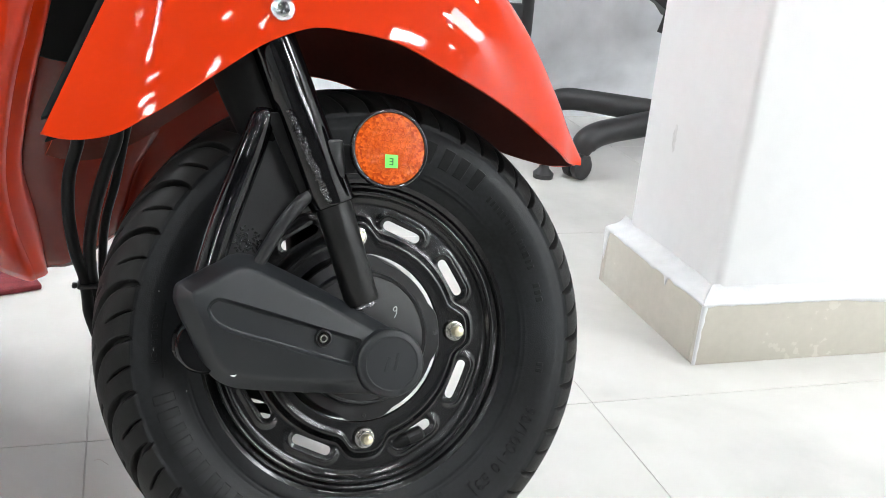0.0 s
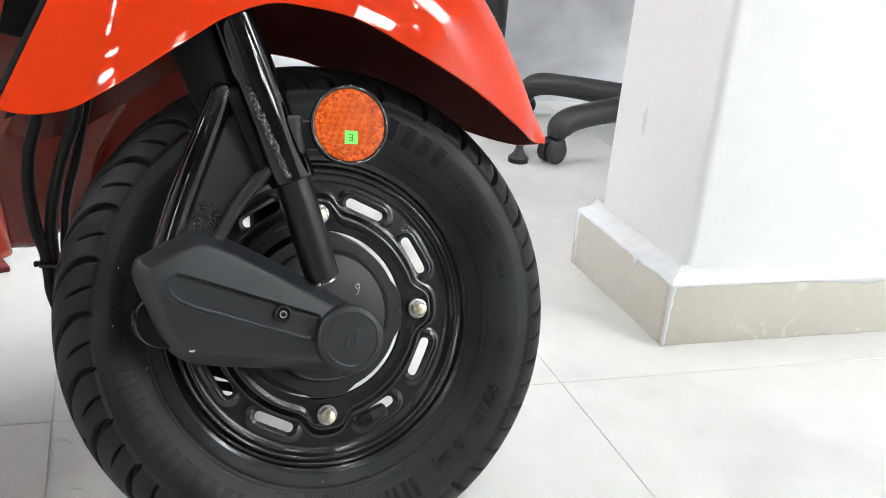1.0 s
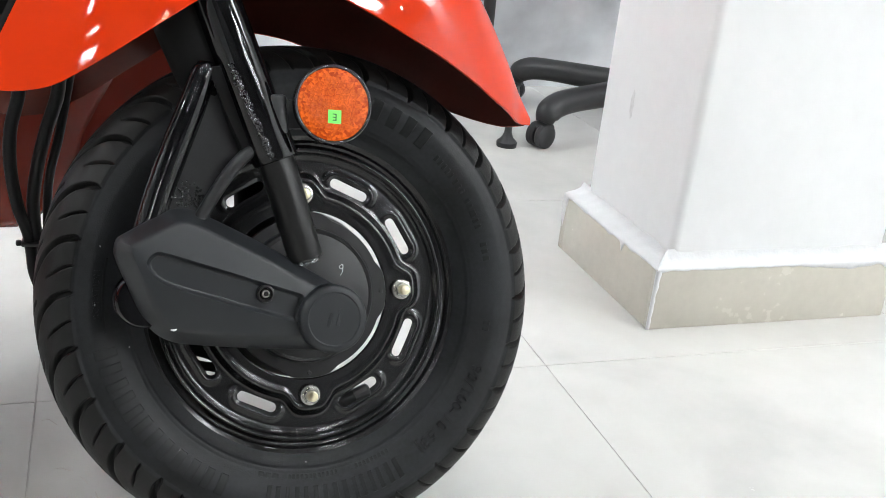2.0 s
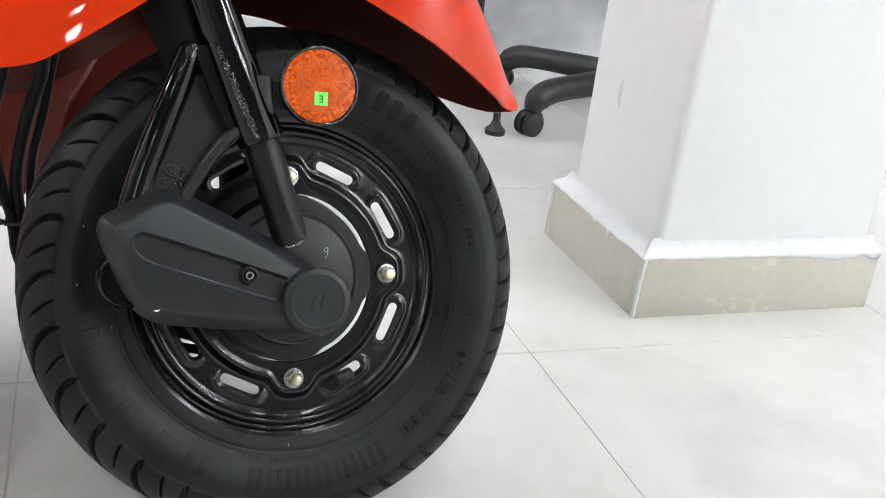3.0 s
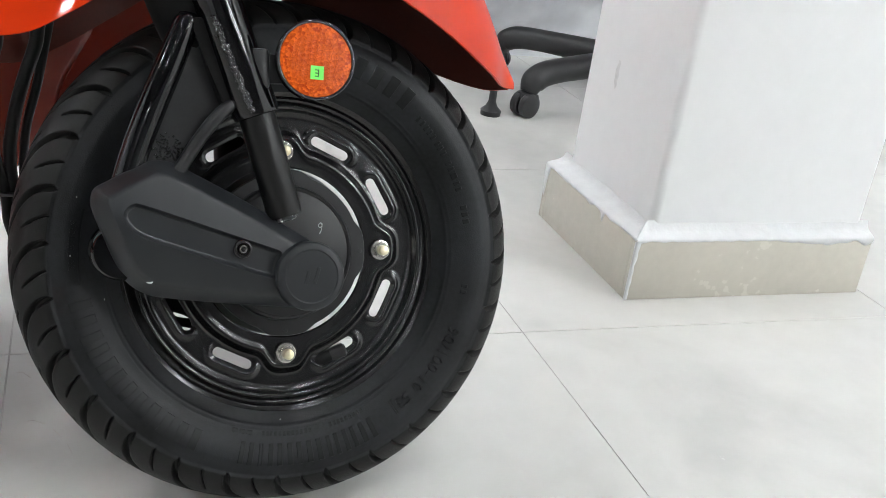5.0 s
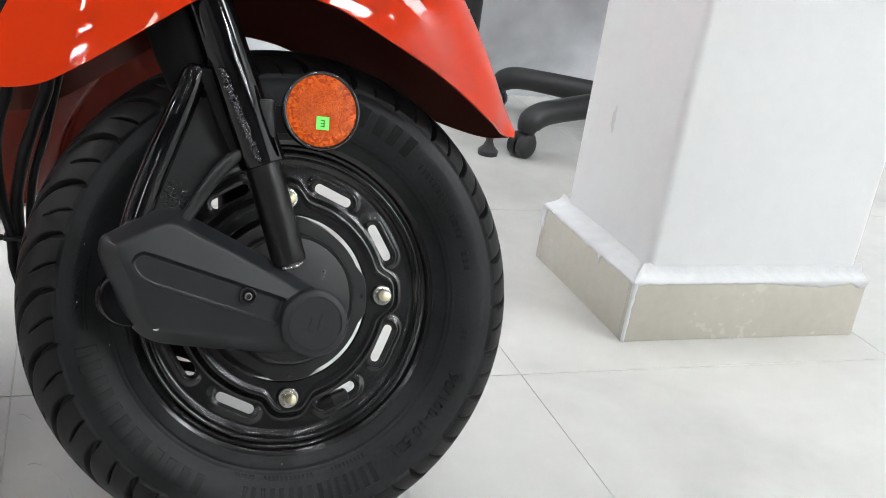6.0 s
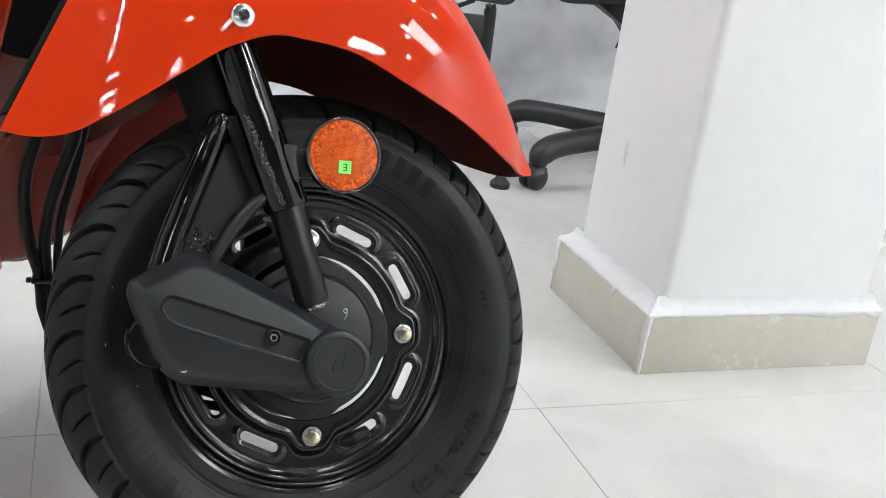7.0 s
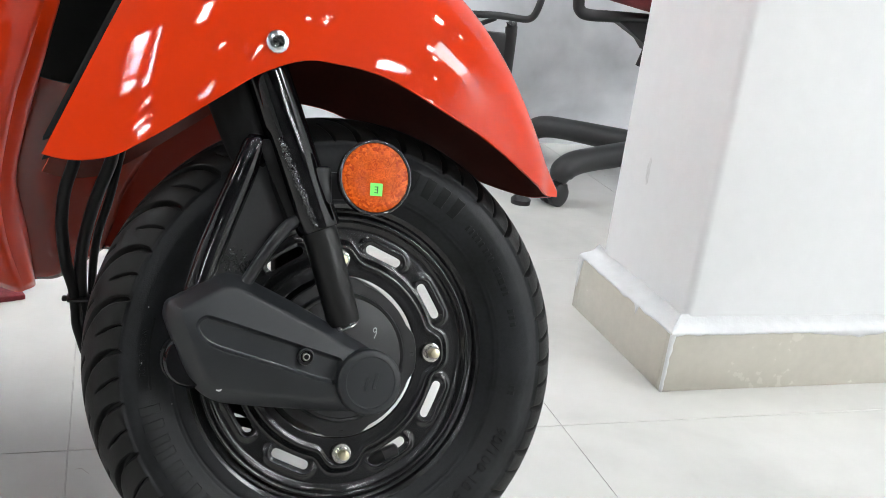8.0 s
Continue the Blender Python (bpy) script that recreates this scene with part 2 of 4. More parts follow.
def tube(bm, points, radius, n=16, steps=None):
    """A round tube along a smooth curve; radius: a number or one per given point."""
    pts = smooth_line(points, steps) if steps else np.array(points, float)
    rad = [radius] * len(pts) if isinstance(radius, (int, float)) else list(np.interp(np.linspace(0, 1, len(pts)), np.linspace(0, 1, len(radius)), radius))
    rings, up = [], None
    for i, p in enumerate(pts):
        t = Vector(pts[min(i + 1, len(pts) - 1)] - pts[max(i - 1, 0)]).normalized()
        if up is None:
            up = t.orthogonal().normalized()
        up = (up - t * up.dot(t)).normalized()
        side = t.cross(up)
        rings.append([bm.verts.new(Vector(p) + float(rad[i]) * (math.cos(a) * up + math.sin(a) * side)) for a in (2 * math.pi * k / n for k in range(n))])
    for a, b in zip(rings, rings[1:]):
        for k in range(n):
            j = (k + 1) % n
            bm.faces.new((a[k], a[j], b[j], b[k]))
    bm.faces.new(rings[0])
    bm.faces.new(rings[-1])
    return bm


def plate(bm, outline, y0, y1, bevel=0.0, segments=3):
    """A plate of an (x, z) outline from depth y0 (back) to y1 (front), with a bevelled front edge."""
    back = [bm.verts.new((x, y0, z)) for x, z in outline]
    front = [bm.verts.new((x, y1, z)) for x, z in outline]
    n = len(outline)
    bm.faces.new(back)
    top = bm.faces.new(front)
    for i in range(n):
        j = (i + 1) % n
        bm.faces.new((back[i], back[j], front[j], front[i]))
    if bevel:
        bmesh.ops.bevel(bm, geom=list(top.edges), offset=bevel, segments=segments, affect="EDGES", profile=0.5)
    return bm


def thing(name, label, category, m=None, group="", kind=""):
    ob = new(name)
    ob.empty_display_size = 0.05
    if m is not None:
        ob.matrix_basis = m
    return tagged(ob, label, category, group, kind)


# ---- the room ----
X0, X1, Y0, Y1 = -4.0, 4.4, -6.4, 1.66
T = 0.574
floor_bm = bmesh.new()
box(floor_bm, (X1 - X0 + 0.4, Y1 - Y0 + 0.4, 0.1), ((X0 + X1) / 2, (Y0 + Y1) / 2, -0.0508))
floor = tagged(part("floor", floor_bm, M_GROUT, None, smooth=False), "pale glazed square floor tiles with thin grey joints", "floor", kind="structure")


def wall(name, size, at, mat, label):
    bm = bmesh.new()
    box(bm, size, at)
    return tagged(part(name, bm, mat, None, smooth=False), label, "wall", kind="structure")


H = CEILING
wall("wall_north", (X1 - X0, 0.2, H), ((X0 + X1) / 2, Y1 + 0.1, H / 2), M_GREYWALL, "grey mottled cement-finish wall behind the chairs")
# south, west and east walls are out of view; pale ones bounce fill light
wall("wall_south", (X1 - X0, 0.2, H), ((X0 + X1) / 2, Y0 - 0.1, H / 2), M_DIM, "plain dark grey painted wall")
wall("wall_west", (0.2, Y1 - Y0 + 0.4, H), (X0 - 0.1, (Y0 + Y1) / 2, H / 2), M_PALE, "unseen plain pale wall that bounces fill light")
wall("wall_east", (0.2, Y1 - Y0 + 0.4, H), (X1 + 0.1, (Y0 + Y1) / 2, H / 2), M_PALE, "unseen plain pale wall that bounces fill light")
bm = bmesh.new()
box(bm, (X1 - X0 + 0.4, Y1 - Y0 + 0.4, 0.1), ((X0 + X1) / 2, (Y0 + Y1) / 2, H + 0.05))
tagged(part("ceiling", bm, M_CEIL, None, smooth=False), "dark painted ceiling with surface lamps", "ceiling", kind="structure")


def unseen_ceiling_light(x, y, w, d, mat=M_LAMP):
    ob = thing("unseen_ceiling_light", "unseen square white recessed ceiling lamp, switched on", "lamp", Matrix.Translation((x, y, H)), "ceiling lamps")
    b1 = bmesh.new()
    for sx, sy, px, py in ((w + 0.03, 0.015, 0, d / 2 + 0.0075), (w + 0.03, 0.015, 0, -d / 2 - 0.0075), (0.015, d, w / 2 + 0.0075, 0), (0.015, d, -w / 2 - 0.0075, 0)):
        box(b1, (sx, sy, 0.02), (px, py, -0.01))
    part("frame", b1, M_WHITE, ob, smooth=False)
    b2 = bmesh.new()
    box(b2, (w, d, 0.006), (0, 0, -0.009))
    part("diffuser", b2, mat, ob, "glowing white diffuser", smooth=False)
    return ob


# unseen lamps added to fill the pillar's left face, floor and north wall
for x, y in ((-1.4, 1.20), (-0.5, 1.20), (-3.6, 0.45), (-2.9, 0.45), (-2.2, 0.45), (-3.6, -0.30), (-2.9, 1.15), (-3.6, 1.15)):
    unseen_ceiling_light(x, y, 0.20, 0.20)
for x, y in ((0.9, 1.15), (2.0, 1.05)):
    unseen_ceiling_light(x, y, 0.16, 0.16)
# showroom spots and strips before the scooter
for x, y, w, d in ((-1.364, -1.12, 0.018, 0.36), (-1.366, -1.56, 0.018, 0.44), (-1.376, -1.96, 0.030, 0.22), (-1.29, -2.54, 0.10, 0.05), (-1.30, -2.95, 0.12, 0.08), (-1.24, -3.17, 0.12, 0.05),
                   (-0.78, -1.20, 0.045, 0.36), (-0.42, -2.21, 0.08, 0.045), (-0.26, -3.16, 0.05, 0.04), (-0.28, -3.28, 0.10, 0.04), (0.42, -2.80, 0.02, 0.26), (0.95, -2.08, 0.09, 0.05),
                   (1.24, -1.98, 0.09, 0.05), (1.26, -2.14, 0.08, 0.04), (2.72, -3.10, 0.46, 0.22), (2.84, -1.70, 0.16, 0.14), (3.06, -1.96, 0.12, 0.10), (3.50, -2.72, 0.18, 0.06), (3.50, -0.08, 0.10, 0.10),
                   (-1.55, -4.70, 0.14, 0.34), (-1.85, -5.90, 0.10, 0.60), (0.45, -0.7, 0.04, 1.15)):
    unseen_ceiling_light(x, y, w, d)
# fill lamps added for overall brightness, clear of the fender's reflections
for i in range(8):
    unseen_ceiling_light(2.55 + 0.45 * (i // 2), -3.75 - 0.6 * (i % 2), 0.22, 0.20)
for x, y in ((1.5, -0.45), (2.6, -0.40)):
    unseen_ceiling_light(x, y, 0.22, 0.20)
# broad dim panel added to draw the highlight down the fork tube
unseen_ceiling_light(3.62, -1.50, 1.50, 0.62, M_STRIP)

# ---- the pillar ----
pillar = thing("pillar", "white painted square pillar with a beige tile skirting", "pillar", kind="structure")
PX0, PX1, PY0, PY1 = 0.548, 0.897, 0.303, 0.560
SX0, SX1, SY0, SY1, SH = 0.5205, 0.906, 0.2835, 0.578, 0.0875
bm = bmesh.new()
box(bm, (PX1 - PX0, PY1 - PY0, H), ((PX0 + PX1) / 2, (PY0 + PY1) / 2, H / 2), bevel=0.012, segments=5)
part("shaft", bm, M_WHITE, pillar)
for nm, sx, sy, px, py in (("skirting_tile", SX1 - SX0, 0.012, (SX0 + SX1) / 2, SY0 + 0.006), ("skirting_tile", SX1 - SX0, 0.012, (SX0 + SX1) / 2, SY1 - 0.006),
                           ("skirting_tile", 0.012, SY1 - SY0 - 0.0245, SX0 + 0.006, (SY0 + SY1) / 2), ("skirting_tile", 0.012, SY1 - SY0 - 0.0245, SX1 - 0.006, (SY0 + SY1) / 2)):
    bm = bmesh.new()
    box(bm, (sx, sy, SH), (px, py, SH / 2), bevel=0.0012)
    part(nm, bm, M_SKIRT, pillar, "beige skirting tile")


def plaster_fillet(length, along, face, out, at, drips, seed):
    """Hand-laid white plaster over the ledge: from the shaft down over the tile's top edge, with a ragged lower rim."""
    n = 150
    verts, faces = [], []
    for i in range(n + 1):
        s = length * i / n
        w1 = noise.noise(Vector((s * 60, seed, 0)))
        w2 = noise.noise(Vector((s * 17, seed, 5)))
        drop = max(0.0005, 0.0028 + 0.0025 * w1 + 0.004 * w2)
        for c, wd, dp in drips:
            drop += dp * math.exp(-((s - c) / wd) ** 2)
        prof = [(-0.0020, SH + 0.019 + 0.004 * w2), (0.0010, SH + 0.0135 + 0.003 * w2), (face * 0.18, SH + 0.0085 + 0.002 * w1), (face * 0.42, SH + 0.0055 + 0.002 * w1), (face - 0.004, SH + 0.0030 + 0.0012 * w1), (face + 0.0004, SH + 0.0012), (face + 0.0016, SH - 0.001),
                (face + 0.0013, SH - 0.6 * drop), (face + 0.0002, SH - drop), (face - 0.004, SH - drop)]
        # mitred towards the corner that it starts from
        f = min(1.0, s / (1.15 * face))
        for o, z in prof:
            if o < face - 0.0005:
                o, z = face - 0.0005 - (face - 0.0005 - o) * f, SH + (z - SH) * (0.25 + 0.75 * f)
            p = Vector(at) + Vector(along) * s + Vector(out) * o
            verts.append((p.x, p.y, z))
    k = 10
    for i in range(n):
        for j in range(k - 1):
            p = i * k + j
            faces.append((p, p + 1, p + k + 1, p + k))
    return mesh_from("plaster_fillet", verts, faces, M_PLASTER)


link("plaster_fillet", plaster_fillet(SX1 - SX0 + 0.001, (1, 0, 0), PY0 - SY0, (0, -1, 0), (SX0 - 0.0005, PY0, 0), [(0.29, 0.05, 0.006), (0.375, 0.012, 0.010)], 1.0), pillar, None, "ragged hand-laid white plaster")
link("plaster_fillet", plaster_fillet(SY1 - SY0, (0, 1, 0), PX0 - SX0, (-1, 0, 0), (PX0, SY0, 0), [(0.10, 0.004, 0.014), (0.29, 0.006, 0.05)], 7.0), pillar, None, "ragged hand-laid white plaster")
# white smear down the front corner
verts, faces = [], []
for i in range(41):
    z = 0.001 + (SH - 0.003) * i / 40
    w = 0.0042 + 0.002 * noise.noise(Vector((z * 90, 3, 1))) + 0.004 * (i / 40) ** 3
    verts += [(SX0 - 0.0010, SY0 + 0.0022, z), (SX0 - 0.0011, SY0 - 0.0011, z), (SX0 + w * 0.6, SY0 - 0.0013, z), (SX0 + w, SY0 + 0.0002, z)]
for i in range(40):
    for j in range(3):
        p = i * 4 + j
        faces.append((p, p + 1, p + 5, p + 4))
link("plaster_smear", mesh_from("plaster_smear", verts, faces, M_PLASTER), pillar, None, "white grout smear down the corner")
# small grey scuff on the shaft
verts, faces = [], []
for i in range(25):
    f = i / 24
    y = 0.4690 + 0.003 * noise.noise(Vector((f * 4, 2, 8)))
    w = 0.0045 * math.sin(math.pi * f) ** 0.5 * (1 + 0.5 * noise.noise(Vector((f * 9, 4, 2)))) + 0.0003
    z = 0.238 + 0.042 * f
    verts += [(PX0 - 0.0004, y - w, z), (PX0 - 0.0008, y, z), (PX0 - 0.0004, y + w, z)]
for i in range(24):
    faces += [(3 * i, 3 * i + 1, 3 * i + 4, 3 * i + 3), (3 * i + 1, 3 * i + 2, 3 * i + 5, 3 * i + 4)]
link("scuff_mark", mesh_from("scuff_mark", verts, faces, M_SCUFF), pillar, None, "small grey scuff in the paint")

# ---- the scooter ----
# Everything that steers is built in the wheel's own axes: x ahead, y along the axle, z up the wheel.
WHEEL = pose(0, 0, 0.2095, -21.79, 0, 3.81)
MID = 0.024          # the tyre's middle along the axle
scooter = thing("scooter", "red electric scooter leaning on its side stand, front wheel steered aside", "scooter", Matrix.Identity(4))

# tyre
R, HALF = 0.2126, 0.045
front_wheel = link("front_wheel", None, scooter, WHEEL)


def tyre_profile(n):
    """Points (radius, along) across the tyre, bead to bead, at even steps."""
    pts = [(0.1335, -0.0265), (0.1400, -0.0310), (0.1500, -0.0385), (0.1640, -0.0440), (0.1780, -0.0450), (0.1900, -0.0415), (0.1995, -0.0340), (0.2065, -0.0240),
           (0.2108, -0.0125), (R, 0.0)]
    pts = pts + [(r, -a) for r, a in pts[-2::-1]]
    fine = smooth_line(pts, 400)
    d = np.concatenate([[0], np.cumsum(np.hypot(*np.diff(fine, axis=0).T))])
    u = np.linspace(0, d[-1], n)
    return np.stack([np.interp(u, d, fine[:, 0]), np.interp(u, d, fine[:, 1])], 1), u - d[-1] / 2


def build_tyre():
    na, npr = 1800, 170
    prof, w = tyre_profile(npr)
    nor = np.gradient(prof, axis=0)
    nor = np.stack([nor[:, 1], -nor[:, 0]], 1)
    nor /= np.linalg.norm(nor, axis=1)[:, None]
    nor *= np.sign(nor[npr // 2, 0])
    th = np.linspace(0, 2 * np.pi, na, endpoint=False)
    A, Wd = np.meshgrid(th, w, indexing="ij")
    depth = np.zeros_like(A)
    pitches = 28
    aw = np.abs(Wd)
    side = np.where(Wd < 0, 0.0, 0.5)

    def groove(offset, slope, w0, w1, width, deep, bend=2.0):
        """Curved slot from w0 to w1 across the tread: lateral at the shoulder, swept round towards the middle."""
        s = (aw - w0) / (w1 - w0)
        centre = offset + slope * (1 - (1 - np.clip(s, 0, 1)) ** bend)
        f = (A / (2 * np.pi) * pitches + side - centre) % 1.0
        f = np.minimum(f, 1 - f) * (2 * np.pi * R / pitches)
        dfd = np.abs(slope) * bend * (1 - np.clip(s, 0, 1)) ** (bend - 1) / (w1 - w0) * (2 * np.pi * R / pitches)
        f = f / np.sqrt(1 + dfd ** 2)
        fade = np.clip(s / 0.30, 0, 1) * np.clip((1 - s) / 0.06, 0, 1)
        return deep * np.clip((width * (0.3 + 0.7 * fade) - f) / 0.0009 + 0.4, 0, 1) * ((s > 0) & (s < 1))

    depth = np.maximum(depth, groove(0.635, -1.0, 0.004, 0.0540, 0.0026, 0.0068))
    depth = np.maximum(depth, groove(0.39, -0.25, 0.031, 0.0530, 0.0010, 0.0045, 1.4))
    depth = np.maximum(depth, groove(0.05, -0.25, 0.003, 0.016, 0.0012, 0.0040, 1.2))
    # the tread ends in a low step above the smooth sidewall
    depth = depth + 0.0019 * np.clip((aw - 0.0528) / 0.0026, 0, 1) - 0.0018 * np.clip((aw - 0.0545) / 0.012, 0, 1)
    for r0, h in ((0.1445, -0.0008), (0.1475, -0.0005), (0.1865, -0.0005)):
        rr = prof[:, 0][None, :] * np.ones_like(A)
        depth = np.where(aw > 0.04, depth + h * np.clip(1 - np.abs(rr - r0) / 0.0012, 0, 1), depth)
    rad = prof[None, :, 0] - depth * nor[None, :, 0]
    alo = prof[None, :, 1] - depth * nor[None, :, 1]
    verts = np.stack([rad * np.cos(A), alo + MID, rad * np.sin(A)], -1).reshape(-1, 3)
    i, j = np.meshgrid(np.arange(na), np.arange(npr - 1), indexing="ij")
    i2 = (i + 1) % na
    faces = np.stack([i * npr + j, i * npr + j + 1, i2 * npr + j + 1, i2 * npr + j], -1).reshape(-1, 4)
    me = bpy.data.meshes.new("tyre")
    me.from_pydata(verts, [], faces.tolist())
    me.materials.append(M_RUBBER)
    me.materials.append(M_TREAD)
    on_tread = np.tile((np.abs(w[:-1] + w[1:]) / 2 < 0.0535).astype(np.int32), na)
    me.polygons.foreach_set("material_index", on_tread)
    me.shade_smooth()
    return me


tyre = link("tyre", build_tyre(), front_wheel, None, "black rubber tyre with curved tread grooves")

# rim: barrel and flanges, then the pressed disc with its slots
bm = bmesh.new()
prof = [(0.1412, -0.0278), (0.1408, -0.0294), (0.1392, -0.0299), (0.1372, -0.0288), (0.1356, -0.0262), (0.1338, -0.0246), (0.1312, -0.0240), (0.1296, -0.0226), (0.1284, -0.0196),
        (0.1268, -0.0186), (0.1246, -0.0182), (0.1232, -0.0168), (0.1222, -0.0130), (0.1214, -0.0060), (0.1206, 0.0060), (0.1206, 0.0200), (0.1300, 0.0270), (0.1400, 0.0300), (0.1400, 0.0285),
        (0.1290, 0.0245), (0.1230, 0.0190), (0.1230, 0.0060), (0.1236, -0.0100), (0.1300, -0.0180), (0.1380, -0.0250)]
spun(bm, [(r, a + MID) for r, a in prof], 160, closed=True)
part("rim", bm, M_RIM, front_wheel, "black painted pressed steel rim")


def build_disc():
    """The rim's pressed disc: slots through it, raised lands round the nuts, a large centre hole."""
    na, nr = 440, 44
    r_in, r_out = 0.0708, 0.1236
    slots = [radians(a) for q in range(4) for a in (q * 90 + 27.5, q * 90 + 63.0)]
    hl, hw, rc = 0.0134, 0.0041, 0.0975
    th = np.linspace(0, 2 * np.pi, na, endpoint=False)
    rr = np.linspace(r_in, r_out, nr)
    A, Rr = np.meshgrid(th, rr, indexing="ij")
    X, Z = Rr * np.cos(A), Rr * np.sin(A)
    sd = np.full_like(X, 1.0)
    for a in slots:
        u = -(X * math.sin(a)) + Z * math.cos(a)
        v = X * math.cos(a) + Z * math.sin(a) - rc
        sd = np.minimum(sd, np.hypot(np.maximum(np.abs(u) - hl, 0), v) - hw)
    # the land between the slots stands proud of the web by the nuts
    na_ = np.minimum.reduce([np.abs((A - k * math.pi / 2 + math.pi) % (2 * math.pi) - math.pi) for k in range(4)])
    edge = 0.0875 + 0.013 * np.exp(-(na_ / 0.20) ** 4)
    land = 1 / (1 + np.exp((Rr - edge) / 0.0012))
    lip = np.exp(-((sd - 0.0040) / 0.0028) ** 2) / (1 + np.exp(-(Rr - rc) / 0.0020))
    roll = np.exp(-((Rr - edge + 0.0045) / 0.0030) ** 2)
    y = 0.0075 - 0.0075 * land - 0.0022 * lip * (1 - land) - 0.0012 * roll - 0.006 * np.clip((Rr - 0.112) / 0.009, 0, 1) ** 2
    return A, Rr, X, Z, sd, y, slots, (hl, hw, rc)


def disc_mesh():
    A, Rr, X, Z, sd, y, slots, _ = build_disc()
    na, nr = X.shape
    bm = bmesh.new()
    made = {}

    def corner(i, j):
        if (i, j) not in made:
            made[i, j] = bm.verts.new((X[i, j], y[i, j], Z[i, j]))
        return made[i, j]

    def cut(p, q):
        key = (min(p, q), max(p, q))
        if key not in made:
            f = sd[p] / (sd[p] - sd[q])
            made[key] = bm.verts.new([u[p] + (u[q] - u[p]) * f for u in (X, y, Z)])
        return made[key]

    for i in range(na):
        k = (i + 1) % na
        for j in range(nr - 1):
            quad = [(i, j), (i, j + 1), (k, j + 1), (k, j)]
            poly = []
            for p, q in zip(quad, quad[1:] + quad[:1]):
                if sd[p] > 0:
                    poly.append(corner(*p))
                if (sd[p] > 0) != (sd[q] > 0):
                    poly.append(cut(p, q))
            if len(poly) > 2:
                bm.faces.new(poly)
    return bm


disc = part("wheel_disc", disc_mesh(), M_RIM, front_wheel, "black pressed steel wheel disc with eight slots", angle=50)
mod = disc.modifiers.new("thickness", "SOLIDIFY")
mod.thickness, mod.offset = 0.0028, 1.0

# hub: a scalloped ring behind the disc's hole, a domed plate on it, a tapering drum behind
bm = bmesh.new()
n = 240
loops = []
for r0, scal, y in ((0.0540, 0.0, -0.0045), (0.0694, 1.0, -0.0045), (0.0699, 1.0, -0.0035), (0.0699, 1.0, 0.0010), (0.0560, 0.0, 0.0030)):
    ring = []
    for i in range(n):
        t = 2 * math.pi * i / n
        d = abs((t + math.pi / 4) % (math.pi / 2) - math.pi / 4)
        cut = min(1, max(0, (d - radians(13)) / radians(9)))
        r = r0 - scal * (0.0038 * cut)
        ring.append(bm.verts.new((r * math.cos(t), y, r * math.sin(t))))
    loops.append(ring)
for p, q in zip(loops, loops[1:]):
    for i in range(n):
        bm.faces.new((p[i], p[(i + 1) % n], q[(i + 1) % n], q[i]))
part("hub_ring", bm, M_HUB, front_wheel, "satin black scalloped hub ring", angle=50)
bm = bmesh.new()
spun(bm, [(0.0001, -0.0115), (0.0505, -0.0115), (0.0520, -0.0112), (0.0530, -0.0122), (0.0545, -0.0124), (0.0556, -0.0112), (0.0562, -0.0080), (0.0566, -0.0040), (0.0560, 0.002), (0.0585, 0.008), (0.0700, 0.020),
          (0.0720, 0.026), (0.0720, 0.066), (0.0640, 0.078), (0.0001, 0.078)], 120)
part("hub", bm, M_HUB, front_wheel, "satin black round hub plate")
# black dots on the ring; the holes' shade is put in as colour
for k in (0, 3):
    t = radians(90 * k - 1)
    bm = bmesh.new()
    spun(bm, [(0.0001, -0.0052), (0.0014, -0.0052), (0.0019, -0.0046), (0.0019, -0.0040)], 16, at=(0.0655 * math.cos(t), 0, 0.0655 * math.sin(t)))
    part("hole_dot", bm, M_BLACK, front_wheel, "small black dot for the dark of a hole")
for k in range(4):
    rot = Matrix.Rotation(-radians(90 * k), 4, "Y")
    bm = bmesh.new()
    box(bm, (0.034, 0.005, 0.024), rot @ Vector((0.078, 0.0055, 0)), 0.002, rot)
    part("hub_lug", bm, M_HUB, front_wheel)
# handwritten numeral on the plate
bm = bmesh.new()
tube(bm, [(0.0290, -0.0117, 0.0240), (0.0275, -0.0117, 0.0225), (0.0282, -0.0117, 0.0205), (0.0302, -0.0117, 0.0212), (0.0306, -0.0117, 0.0236), (0.0290, -0.0117, 0.0243), (0.0305, -0.0117, 0.0228), (0.0300, -0.0117, 0.0185), (0.0280, -0.0117, 0.0150)], 0.00035, 6, 36)
part("paint_mark", bm, M_MARK, front_wheel, "small handwritten white 9")

def nut_mesh():
    b = bmesh.new()
    spun(b, [(0.0001, 0.002), (0.0108, 0.002), (0.0112, 0.0005), (0.0105, -0.0008), (0.0085, -0.001), (0.0001, -0.001)], 32)
    for z0, z1, r in ((-0.001, -0.0075, 0.0088),):
        lo = [b.verts.new((r * math.cos(math.pi / 3 * k), z0, r * math.sin(math.pi / 3 * k))) for k in range(6)]
        hi = [b.verts.new((0.96 * r * math.cos(math.pi / 3 * k), z1, 0.96 * r * math.sin(math.pi / 3 * k))) for k in range(6)]
        b.faces.new(hi)
        for k in range(6):
            b.faces.new((lo[k], lo[(k + 1) % 6], hi[(k + 1) % 6], hi[k]))
    return b


def stud_mesh():
    b = bmesh.new()
    spun(b, [(0.0056, -0.006), (0.0056, -0.0105), (0.0050, -0.0125), (0.0032, -0.0136), (0.0001, -0.0140)], 24)
    return b


